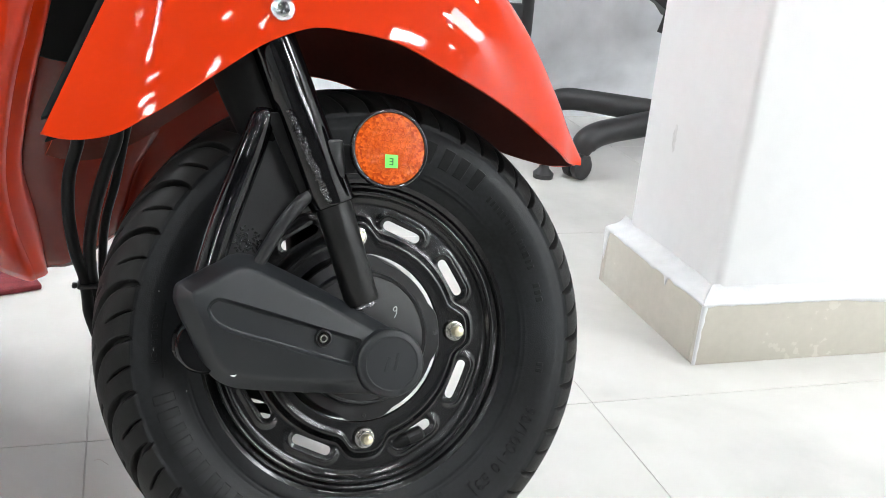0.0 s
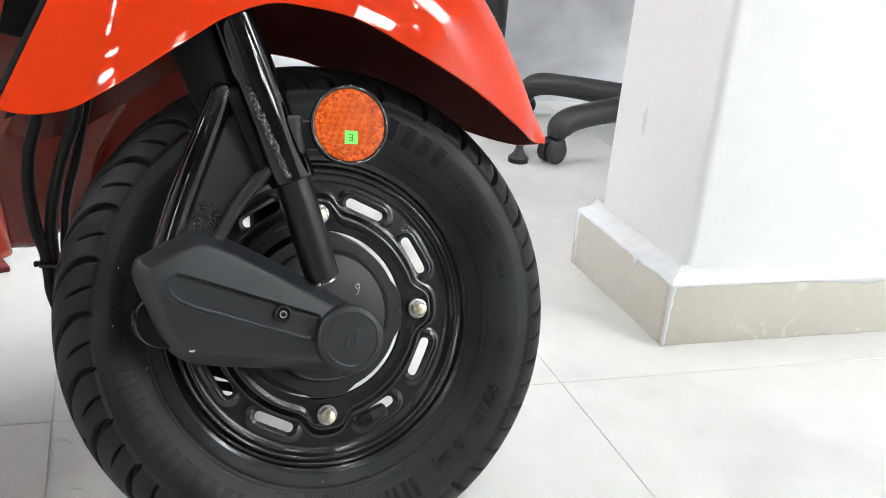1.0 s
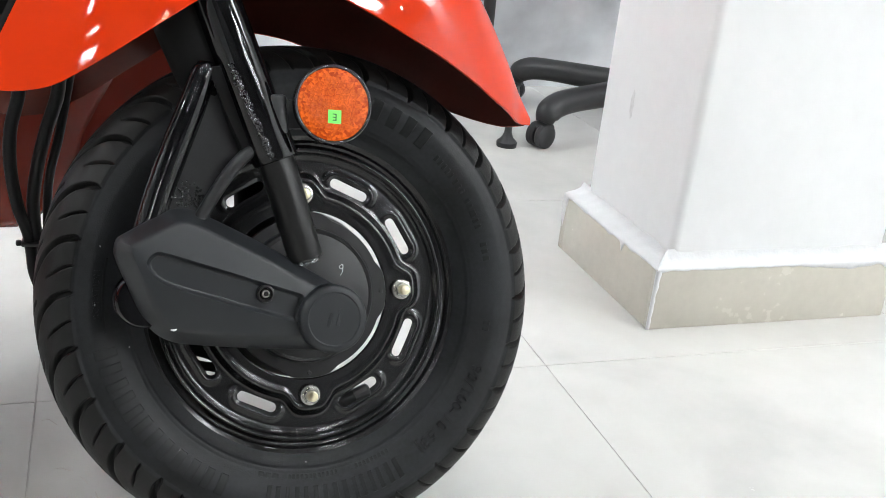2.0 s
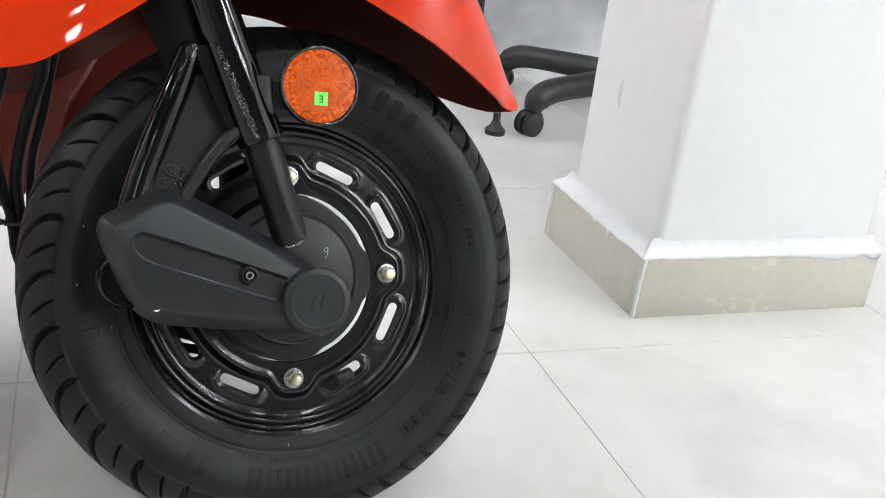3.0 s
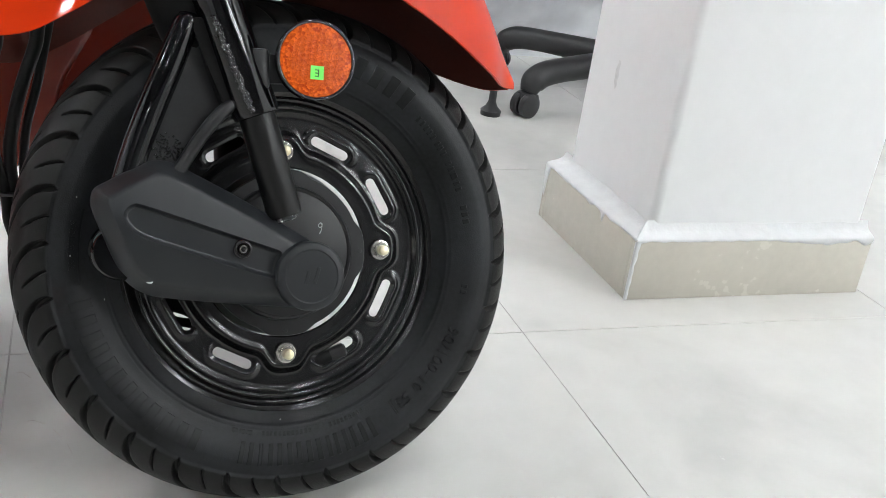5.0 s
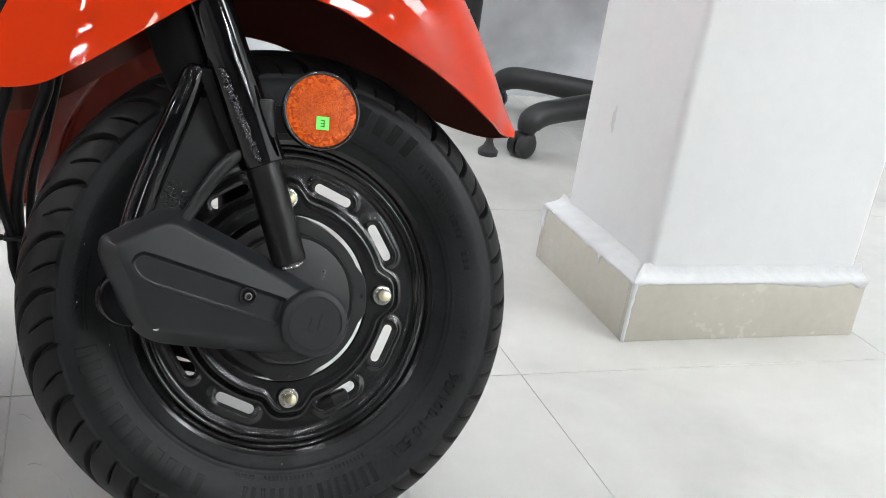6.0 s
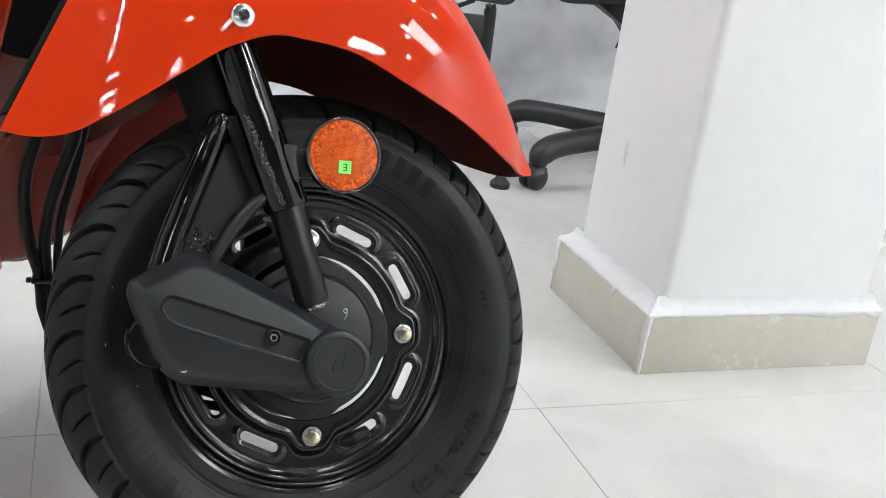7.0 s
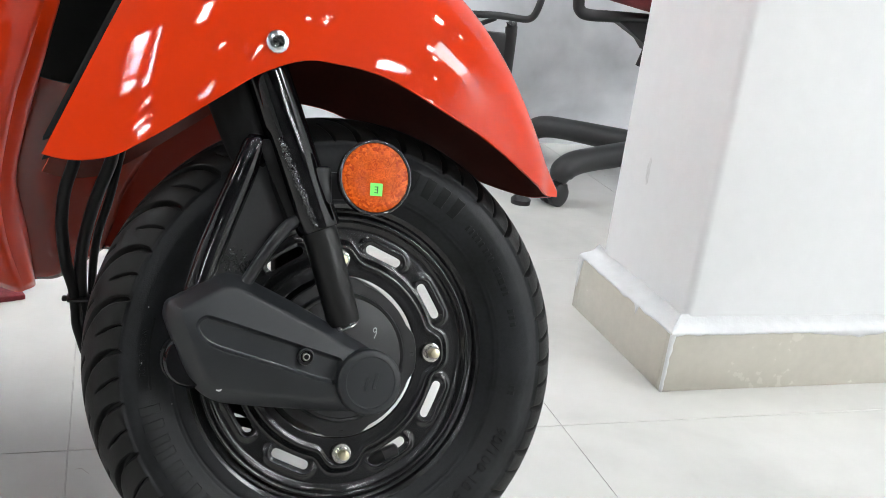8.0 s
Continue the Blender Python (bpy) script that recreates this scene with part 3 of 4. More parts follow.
for k in (0, 1, 3, 2):
    a = radians(90 * k - 0.75)
    m = Matrix.Translation((0.0845 * math.cos(a), -0.0035, 0.0845 * math.sin(a))) @ Matrix.Rotation(0.4 + k, 4, "Y") @ Matrix.Diagonal((0.80, 0.9, 0.80, 1))
    part("wheel_nut", nut_mesh(), M_ZINC, front_wheel, "zinc-plated flanged wheel nut", m)
    part("wheel_stud", stud_mesh(), M_YELLOW, front_wheel, "yellowish steel stud end", m)

# valve, lying low behind a slot
bm = bmesh.new()
tube(bm, [(0.0180, 0.022, -0.1030), (0.0235, 0.015, -0.0985), (0.0330, 0.011, -0.0945), (0.0420, 0.010, -0.0915)], [0.0080, 0.0074, 0.0066, 0.0060], 16, 14)
valve = part("valve_stem", bm, M_HOSE, front_wheel, "black rubber tyre valve")
bm = bmesh.new()
tube(bm, [(0.0405, 0.010, -0.0920), (0.0412, 0.010, -0.0917), (0.0530, 0.009, -0.0878), (0.0545, 0.009, -0.0873)], [0.0050, 0.0064, 0.0064, 0.0048], 12)
part("valve_cap", bm, M_BLACK, valve, "ribbed black valve cap", smooth=False)

# ---- fork ----
FY = -0.066
bm = bmesh.new()
low = Vector((-0.0339, FY, 0.1083))
up = Vector((-0.0715, FY + 0.002, 0.2269))
axis = (low - up).normalized()
top = low - axis * 0.235
tube(bm, [top, low - axis * 0.003, low - axis * 0.0008, low], [0.0178, 0.0178, 0.0172, 0.0158], 48)
fork_leg = part("fork_leg", bm, M_GLOSS, scooter, "gloss black fork tube", WHEEL)
bm = bmesh.new()
end = Vector((-0.0145, FY, 0.0325))
tube(bm, [low - axis * 0.02, low + (end - low) * 0.04, low + (end - low) * 0.97, end], [0.0140, 0.0140, 0.0134, 0.0126], 40)
part("fork_slider", bm, M_SATIN, fork_leg, "satin black damper tube")
bm = bmesh.new()
tube(bm, [end - axis * 0.002, end + axis * 0.0030, end + axis * 0.0040], [0.0085, 0.0104, 0.0095], 24)
part("damper_rod", bm, M_CHROME, fork_leg, "bright damper rod end")
bm = bmesh.new()
rnd = random.Random(3)
for i in range(330):
    f = rnd.random()
    p = Vector((-0.0685, FY - 0.0158, 0.1785)).lerp(Vector((-0.0415, FY - 0.0164, 0.1110)), f)
    p += Vector((rnd.gauss(0, 1) * 0.0013 + 0.0008, rnd.uniform(-0.4, 1) * 0.0007, rnd.gauss(0, 1) * 0.0006))
    q = rnd.uniform(0.0006, 0.0014)
    bmesh.ops.create_icosphere(bm, subdivisions=2, radius=q, matrix=Matrix.Translation(p) @ Matrix.Diagonal((1, 0.9, rnd.uniform(0.8, 1.5), 1)))
part("weld_bead", bm, M_WELD, fork_leg, "lumpy painted weld seam", angle=180)
# welded flange along the tube, the bent strut, the gusset between them
bm = bmesh.new()
tube(bm, [(-0.0830, FY + 0.002, 0.1835), (-0.0845, FY + 0.002, 0.1760), (-0.0960, FY + 0.003, 0.1480), (-0.1100, FY + 0.005, 0.1160), (-0.1230, FY + 0.008, 0.0830), (-0.1330, FY + 0.010, 0.0500), (-0.1370, FY + 0.012, 0.0200)],
     [0.0060, 0.0095, 0.0105, 0.0108, 0.0108, 0.0108, 0.0108], 28, 40)
part("fork_strut", bm, M_GLOSS, scooter, "gloss black bent strut", WHEEL)
bm = bmesh.new()
plate(bm, [(-0.0900, 0.1830), (-0.0700, 0.1830), (-0.0400, 0.1120), (-0.0540, 0.1130), (-0.0650, 0.1020), (-0.0760, 0.0880), (-0.0900, 0.0680), (-0.1010, 0.0500), (-0.1280, 0.0500)], FY + 0.010, FY + 0.005, 0.001, 1)
part("gusset_plate", bm, M_PRESSED, scooter, "flat black steel gusset", WHEEL)
bm = bmesh.new()
plate(bm, [(-0.0845, 0.1800), (-0.0650, 0.1800), (-0.0480, 0.1160), (-0.0600, 0.1130), (-0.0715, 0.1455), (-0.0760, 0.1640), (-0.0800, 0.1700)], FY + 0.008, FY - 0.006, 0.002, 3)
part("gusset_flange", bm, M_VOID, scooter, "folded black flange along the tube", WHEEL)
bm = bmesh.new()
tube(bm, [(-0.0470, FY - 0.003, 0.1180), (-0.0560, FY - 0.004, 0.1150), (-0.0670, FY - 0.003, 0.1045), (-0.0780, FY, 0.0905), (-0.0890, FY + 0.002, 0.0740), (-0.1030, FY + 0.003, 0.0530)], [0.0035, 0.0050, 0.0052, 0.0050, 0.0050, 0.0050], 18, 30)
part("lower_brace", bm, M_PRESSED, scooter, "black brace bar", WHEEL)
bm = bmesh.new()
rnd = random.Random(5)
for i in range(130):
    p = Vector((-0.1000 + rnd.gauss(0, 1) * 0.0065, FY + 0.0049, 0.0830 + rnd.gauss(0, 1) * 0.0045))
    bmesh.ops.create_icosphere(bm, subdivisions=1, radius=rnd.uniform(0.0006, 0.0011), matrix=Matrix.Translation(p) @ Matrix.Diagonal((1, 0.4, 1, 1)))
part("weld_spatter", bm, M_WELD, scooter, "painted weld spatter on the gusset", WHEEL, angle=180)
bm = bmesh.new()
tube(bm, [(-0.0812, FY - 0.004, 0.1740), (-0.0880, FY - 0.003, 0.1580), (-0.1022, FY - 0.001, 0.1250), (-0.1140, FY + 0.002, 0.0900), (-0.1195, FY + 0.004, 0.0680)], [0.0012, 0.0022, 0.0026, 0.0026, 0.0024], 12, 30)
part("strut_seam", bm, M_GLOSS, scooter, "gloss black folded seam along the strut", WHEEL)
bm = bmesh.new()
spun(bm, [(0.0001, -0.036), (0.0200, -0.036), (0.0212, -0.038), (0.0212, -0.046), (0.0190, -0.0475), (0.0186, -0.056), (0.0208, -0.058), (0.0212, -0.061), (0.0208, -0.0665), (0.0190, -0.0690), (0.0001, -0.0690)], 56, at=(-0.1362, 0, 0.0095))
part("pivot_eye", bm, M_GLOSS, scooter, "gloss black pivot bush housing", WHEEL)
# the other fork leg
bm = bmesh.new()
far = Vector((0.0135, 2 * (MID - FY), 0))
tube(bm, [top + far, low + far, end + far], [0.0178, 0.0178, 0.014], 24)
part("fork_leg", bm, M_VOID, scooter, "matt black fork tube beyond the wheel", WHEEL)
bm = bmesh.new()
tube(bm, [top + far + Vector((0.0, 0, -0.01)), top + far * 0.5 + Vector((0, 0, 0.006)), top + Vector((0, 0, -0.01))], 0.020, 20, 10)
part("fork_crown", bm, M_SATIN, scooter, "black fork crown", WHEEL)
# inner steel stay behind the tube, under the fender
bm = bmesh.new()
tube(bm, [(-0.118, FY + 0.026, 0.300), (-0.098, FY + 0.024, 0.230), (-0.083, FY + 0.022, 0.180), (-0.074, FY + 0.022, 0.150)], [0.024, 0.024, 0.021, 0.015], 24, 14)
part("fork_stay", bm, M_VOID, scooter, "black stay behind the fork tube", WHEEL)


# link arm cover: chamfered shell with a sunk channel
def rounded(points, n):
    """A closed smooth outline through the points."""
    p = list(points)
    q = smooth_line(p[-2:] + p + p[:3], (len(p) + 4) * 8 + 1)
    q = q[16:16 + len(p) * 8]
    d = np.concatenate([[0], np.cumsum(np.hypot(*np.diff(np.vstack([q, q[:1]]), axis=0).T))])
    u = np.linspace(0, d[-1], n, endpoint=False)
    c = np.vstack([q, q[:1]])
    return np.stack([np.interp(u, d, c[:, 0]), np.interp(u, d, c[:, 1])], 1)


def inset(loop, d):
    t = np.roll(loop, -1, 0) - np.roll(loop, 1, 0)
    t /= np.linalg.norm(t, axis=1)[:, None]
    nrm = np.stack([t[:, 1], -t[:, 0]], 1)
    area = np.sum(loop[:, 0] * np.roll(loop[:, 1], -1) - np.roll(loop[:, 0], -1) * loop[:, 1])
    return loop - np.sign(area) * d * nrm


OUT = [(-0.1558, 0.0480), (-0.1530, 0.0560), (-0.1450, 0.0605), (-0.1343, 0.0660), (-0.1187, 0.0735), (-0.1108, 0.0755), (-0.1030, 0.0752), (-0.0951, 0.0728), (-0.0720, 0.0602), (-0.0491, 0.0470), (-0.0200, 0.0285), (0.0080, 0.0100), (0.0190, -0.0020), (0.0247, -0.0162),
       (0.0226, -0.0285), (0.0133, -0.0362), (-0.0024, -0.0390), (-0.0330, -0.0360), (-0.0644, -0.0322), (-0.1048, -0.0263), (-0.1204, -0.0221), (-0.1318, -0.0140), (-0.1397, -0.0020), (-0.1476, 0.0191), (-0.1550, 0.0400)]
CHANNEL = [(-0.1356, 0.0350), (-0.1336, 0.0410), (-0.1285, 0.0442), (-0.1217, 0.0434), (-0.0900, 0.0318), (-0.0600, 0.0205), (-0.0300, 0.0093), (-0.0225, 0.0058), (-0.0230, 0.0020), (-0.0265, -0.0095), (-0.0290, -0.0135), (-0.0340, -0.0128),
           (-0.0600, -0.0037), (-0.0900, 0.0074), (-0.1189, 0.0182), (-0.1305, 0.0255)]
CY = -0.0870


def cover_mesh():
    b = bmesh.new()
    o = rounded(OUT, 150)
    shells = [(0.0010, -0.046), (0.0, CY + 0.016), (0.0008, CY + 0.0130), (0.0030, CY + 0.0098), (0.0088, CY + 0.0024), (0.0112, CY + 0.0005), (0.0135, CY)]
    rings = [[b.verts.new((x, y, z)) for x, z in inset(o, d)] for d, y in shells]
    c = rounded(CHANNEL, 90)
    sunk = [(0.0, CY), (0.0006, CY + 0.0006), (0.0024, CY + 0.0042), (0.0036, CY + 0.0050)]
    crings = [[b.verts.new((x, y, z)) for x, z in inset(c, d)] for d, y in sunk]
    for group in (rings, crings):
        for p, q in zip(group, group[1:]):
            m = len(p)
            for i in range(m):
                b.faces.new((p[i], p[(i + 1) % m], q[(i + 1) % m], q[i]))
    edges = []
    for loop in (rings[-1], crings[0]):
        m = len(loop)
        edges += [b.edges.get((loop[i], loop[(i + 1) % m])) or b.edges.new((loop[i], loop[(i + 1) % m])) for i in range(m)]
    bmesh.ops.triangle_fill(b, use_beauty=True, edges=edges)
    b.faces.new(crings[-1])
    b.faces.new(rings[0])
    # the face is gently crowned across its length
    along = Vector((0.944, 0, -0.330))
    for v in b.verts:
        d = (v.co - Vector((-0.125, v.co.y, 0.030))).cross(along).length
        f = min(1.0, max(0.0, (CY + 0.030 - v.co.y) / 0.02))
        v.co.y += f * 0.0045 * (d / 0.030) ** 2
    return b


cover = part("link_cover", cover_mesh(), M_COVER, scooter, "dark grey matt plastic link cover with a sunk channel", WHEEL, angle=25)
bm = bmesh.new()
spun(bm, [(0.0262, -0.080), (0.0262, CY - 0.0045), (0.0258, CY - 0.0060), (0.0246, CY - 0.0074), (0.0228, CY - 0.0082), (0.0206, CY - 0.0083), (0.0196, CY - 0.0076), (0.0001, CY - 0.0076)], 64, at=(-0.0022, 0, -0.0131))
part("cap", bm, M_COVER, cover, "round end cap with a faint emblem")
bm = bmesh.new()
spun(bm, [(0.0062, CY + 0.0050), (0.0068, CY + 0.0030), (0.0064, CY + 0.0012), (0.0052, CY + 0.0008), (0.0046, CY + 0.0018), (0.0044, CY + 0.0044), (0.0001, CY + 0.0044)], 32, at=(-0.0513, 0, 0.0090))
part("screw_boss", bm, M_SATIN, cover, "black screw seat")
bm = bmesh.new()
spun(bm, [(0.0036, CY + 0.0050), (0.0036, CY + 0.0020), (0.0030, CY + 0.0010), (0.0018, CY + 0.0010), (0.0014, CY + 0.0028), (0.0001, CY + 0.0028)], 24, at=(-0.0513, 0, 0.0090))
cover_screw = part("cover_screw", bm, M_ZINC, cover, "steel socket screw")
# solid black hexagon carries the socket's shade as colour
bm = bmesh.new()
spun(bm, [(0.0001, CY + 0.0006), (0.0016, CY + 0.0006), (0.0018, CY + 0.0012), (0.0018, CY + 0.0026)], 6, at=(-0.0513, 0, 0.0090))
part("dark_hex", bm, M_VOID, cover_screw, "dark hexagon for the shade of a socket", smooth=False)
for dx, h in ((-0.0035, 0.011), (0.0040, 0.013)):
    bm = bmesh.new()
    box(bm, (0.0028, 0.0008, h), (-0.0022 + dx, CY - 0.0078, -0.0131 + 0.2 * dx), 0.0003, Matrix.Rotation(radians(18), 4, "Y"), 1)
    part("emblem_bar", bm, M_COVER, cover, "faint raised emblem stroke")

bm = bmesh.new()
tube(bm, [(-0.1215, CY - 0.0002, -0.0118), (-0.1190, CY - 0.0003, -0.0124), (-0.1172, CY - 0.0002, -0.0116)], [0.0004, 0.0008, 0.0003], 8, 8)
part("paint_speck", bm, M_MARK, cover, "tiny pale paint speck")

# the link arm on the other side of the wheel
bm = bmesh.new()
plate(bm, [tuple(map(float, p)) for p in rounded(OUT, 60)], 2 * MID - CY - 0.030, 2 * MID - CY - 0.040)
part("far_link_arm", bm, M_SATIN, scooter, "black link arm beyond the wheel", WHEEL)

# black plates added beyond the wheel to block parts of a lower slot
for outline in ([(-0.097, -0.0388), (-0.0597, -0.0435), (-0.0637, -0.0629), (-0.0717, -0.0572), (-0.0845, -0.0534), (-0.0924, -0.0503)], [(-0.0866, -0.0558), (-0.0698, -0.0625), (-0.0577, -0.0628), (-0.0529, -0.0756), (-0.074, -0.0679), (-0.078, -0.0687), (-0.0878, -0.065)]):
    bm = bmesh.new()
    plate(bm, outline, 0.104, 0.098, 0.001, 2)
    part("slot_blocker", bm, M_VOID, scooter, "black plate added beyond the wheel to block a slot", WHEEL)

# black block added beyond the wheel so that an upper slot reads dark
bm = bmesh.new()
box(bm, (0.050, 0.030, 0.058), (-0.011, 0.100, 0.090), 0.006, segments=3)
box(bm, (0.022, 0.036, 0.022), (-0.008, 0.100, 0.120), 0.005, segments=2)
part("slot_backing", bm, M_VOID, scooter, "black block added beyond the wheel to darken a slot", WHEEL)

# reflector on its bracket
REFL = WHEEL @ Matrix.Translation((0.0065, -0.086, 0.1490))
reflector = link("side_reflector", None, scooter, REFL)
bm = bmesh.new()
spun(bm, [(0.0001, 0.007), (0.0288, 0.007), (0.0300, 0.003), (0.0302, -0.002), (0.0296, -0.0038), (0.0286, -0.0040), (0.0278, -0.0028)], 72)
part("housing", bm, M_GLOSS, reflector, "glossy black reflector rim")
bm = bmesh.new()
spun(bm, [(0.0290 + 0.0014 * math.cos(radians(30 * k)), -0.0040 + 0.0017 * math.sin(radians(30 * k))) for k in range(12)], 96, closed=True)
part("bezel", bm, M_BEZEL, reflector, "clear smoked bezel ring")
bm = bmesh.new()
spun(bm, [(0.0281, 0.0), (0.0281, -0.0034), (0.0274, -0.0044), (0.0258, -0.0047), (0.0001, -0.0049)], 72)
part("lens", bm, M_LENS, reflector, "amber prismatic lens")
bm = bmesh.new()
box(bm, (0.0102, 0.0004, 0.0102), (0.0002, -0.0052, -0.0095), rot=Matrix.Rotation(radians(4), 4, "Y"))
part("sticker", bm, M_GREEN, reflector, "small green inspection sticker", smooth=False)
bm = bmesh.new()
box(bm, (0.030, 0.004, 0.022), (-0.030, 0.010, -0.006), 0.001)
box(bm, (0.014, 0.014, 0.030), (-0.040, 0.012, -0.006), 0.003)
part("bracket", bm, M_PRESSED, reflector, "black reflector bracket")

# ---- front fender ----
FMID = 0.010
EDGE = [(-0.2401, 0.1661, -0.0628), (-0.2266, 0.1624, -0.0662), (-0.2111, 0.1614, -0.0698), (-0.1914, 0.1647, -0.0739), (-0.1716, 0.1745, -0.0776), (-0.1515, 0.1861, -0.0807), (-0.1097, 0.2126, -0.0851), (-0.0838, 0.2284, -0.0866), (-0.0573, 0.2386, -0.087), (-0.0391, 0.2413, -0.0866), (-0.0207, 0.2394, -0.0857), (0.0033, 0.2358, -0.0838), (0.028, 0.2287, -0.081), (0.0714, 0.208, -0.0745), (0.1105, 0.1894, -0.064), (0.143, 0.1717, -0.052), (0.1653, 0.1595, -0.04), (0.1872, 0.149, -0.025), (0.2037, 0.1422, -0.008), (0.2205, 0.1415, 0.0040)]
CROWN = [(-0.158, 0.334), (-0.152, 0.342), (-0.145, 0.349), (-0.136, 0.355), (-0.125, 0.361), (-0.112, 0.366), (-0.088, 0.374), (-0.065, 0.378), (-0.040, 0.379),
         (-0.022, 0.378), (-0.002, 0.376), (0.025, 0.371), (0.055, 0.360), (0.095, 0.338), (0.130, 0.306), (0.156, 0.272), (0.175, 0.240), (0.193, 0.205), (0.2085, 0.174), (0.2222, 0.1490)]


def fender_mesh():
    """Outer skin, an inner skin 2.6 mm inside it, and the rim between them."""
    ns, nc = 200, 72
    e, c = smooth_line(EDGE, ns), smooth_line(CROWN, ns)
    a = np.pi * np.arange(nc + 1) / nc
    up, sd = np.sin(a) ** 0.85, np.sign(np.cos(a)) * np.abs(np.cos(a)) ** 0.72
    out = np.stack([e[:, None, 0] + (c[:, None, 0] - e[:, None, 0]) * up, FMID - (FMID - e[:, None, 2]) * sd,
                    e[:, None, 1] + (c[:, None, 1] - e[:, None, 1]) * up], -1)
    nrm = np.cross(np.gradient(out, axis=0), np.gradient(out, axis=1))
    nrm /= np.linalg.norm(nrm, axis=2)[..., None] + 1e-12
    if nrm[ns // 2, nc // 2, 2] < 0:
        nrm = -nrm
    nrm[:, 0], nrm[:, -1] = nrm[:, 1], nrm[:, -2]
    verts = np.concatenate([out.reshape(-1, 3), (out - 0.0026 * nrm).reshape(-1, 3)])
    k, n = nc + 1, ns * (nc + 1)
    skin = [(i * k + j, (i + 1) * k + j, (i + 1) * k + j + 1, i * k + j + 1) for i in range(ns - 1) for j in range(nc)]
    rim = [i * k for i in range(ns)] + [(ns - 1) * k + j for j in range(1, k)] + [i * k + nc for i in range(ns - 2, -1, -1)] + list(range(nc - 1, 0, -1))
    faces = skin + [tuple(v + n for v in f[::-1]) for f in skin] + [(p, q, q + n, p + n) for p, q in zip(rim, rim[1:] + rim[:1])]
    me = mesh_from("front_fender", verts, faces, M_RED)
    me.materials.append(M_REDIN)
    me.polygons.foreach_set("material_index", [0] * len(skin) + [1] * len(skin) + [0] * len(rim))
    return sharp(me, 40)


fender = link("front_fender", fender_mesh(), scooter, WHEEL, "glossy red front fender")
# rolled lip along the lower edge
bm = bmesh.new()
tube(bm, [(x, y + 0.0012, z + 0.0004) for x, z, y in smooth_line(EDGE, 130)], 0.0009, 10)
part("fender_lip", bm, M_RED, fender, "thin rolled red edge")
bm = bmesh.new()
spun(bm, [(0.0001, 0.004), (0.0092, 0.004), (0.0098, 0.001), (0.0094, -0.0014), (0.0080, -0.0030), (0.0058, -0.0040), (0.0046, -0.0042), (0.0040, -0.0032), (0.0036, -0.0010), (0.0001, -0.0008)], 32)
screw = part("fender_screw", bm, M_CHROME, fender, "chromed domed screw", Matrix.Translation((-0.0697, -0.0868, 0.2535)))
# dark bars stand in for the shade of a cross recess
bm = bmesh.new()
for k in range(2):
    turn = Matrix.Rotation(radians(25 + 90 * k), 4, "Y")
    box(bm, (0.0105, 0.0016, 0.0016), (0, -0.0034, 0), 0.0003, turn, 1)
part("dark_cross", bm, M_SATIN, screw, "dark cross bars for the shade of a recess")

# black liner that shows along the fender's rear end
def liner_mesh():
    verts, faces, nc = [], [], 40
    for s, (grow, back) in enumerate(((0.985, 0.0), (0.992, 0.0085), (0.955, 0.0085), (0.955, 0.0))):
        for k in range(nc + 1):
            a = math.pi * (0.015 + 0.97 * k / nc)
            up_, sd = math.sin(a) ** 0.85, math.copysign(abs(math.cos(a)) ** 0.72, math.cos(a))
            e, c = EDGE[0], CROWN[0]
            x, z = e[0] + (c[0] - e[0]) * up_, e[1] + (c[1] - e[1]) * up_
            verts.append((x - back + 0.003, FMID - (FMID - e[2]) * sd * grow, 0.002 + z * (1 if s < 2 else 0.99) - back * 0.35))
    for s in range(4):
        for k in range(nc):
            p, q = s * (nc + 1) + k, ((s + 1) % 4) * (nc + 1) + k
            faces.append((p, q, q + 1, p + 1))
    return mesh_from("fender_liner", verts, faces, M_VOID)


link("fender_liner", liner_mesh(), scooter, WHEEL, "black plastic lip behind the fender")

# ---- hoses ----
def hose(points, r, label):
    b = bmesh.new()
    tube(b, points, r, 16, 60)
    return part("hose", b, M_HOSE, scooter, label)


hose([(-0.200, 0.060, 0.450), (-0.218, 0.080, 0.379), (-0.221, 0.090, 0.353), (-0.229, 0.100, 0.323), (-0.232, 0.110, 0.288), (-0.229, 0.120, 0.248), (-0.223, 0.130, 0.219), (-0.221, 0.130, 0.200), (-0.218, 0.125, 0.178), (-0.200, 0.12, 0.138), (-0.150, 0.10, 0.12)], 0.0053, "thick black brake hose")
hose([(-0.165, 0.060, 0.450), (-0.187, 0.080, 0.380), (-0.192, 0.090, 0.353), (-0.202, 0.100, 0.322), (-0.211, 0.113, 0.287), (-0.217, 0.125, 0.249), (-0.216, 0.134, 0.207), (-0.213, 0.132, 0.179), (-0.198, 0.12, 0.138), (-0.150, 0.10, 0.115)], 0.0055, "black cable sleeve")
hose([(-0.160, 0.075, 0.450), (-0.178, 0.090, 0.387), (-0.184, 0.100, 0.358), (-0.193, 0.112, 0.313), (-0.202, 0.124, 0.277), (-0.206, 0.134, 0.246), (-0.207, 0.138, 0.210), (-0.203, 0.135, 0.156), (-0.16, 0.11, 0.12)], 0.0038, "thin black cable")
bm = bmesh.new()
box(bm, (0.0250, 0.0180, 0.0035), (-0.2165, 0.132, 0.210), 0.0016)
box(bm, (0.0050, 0.0060, 0.0050), (-0.2310, 0.128, 0.211), 0.0018)
part("cable_tie", bm, M_BLACK, scooter, "black cable tie")

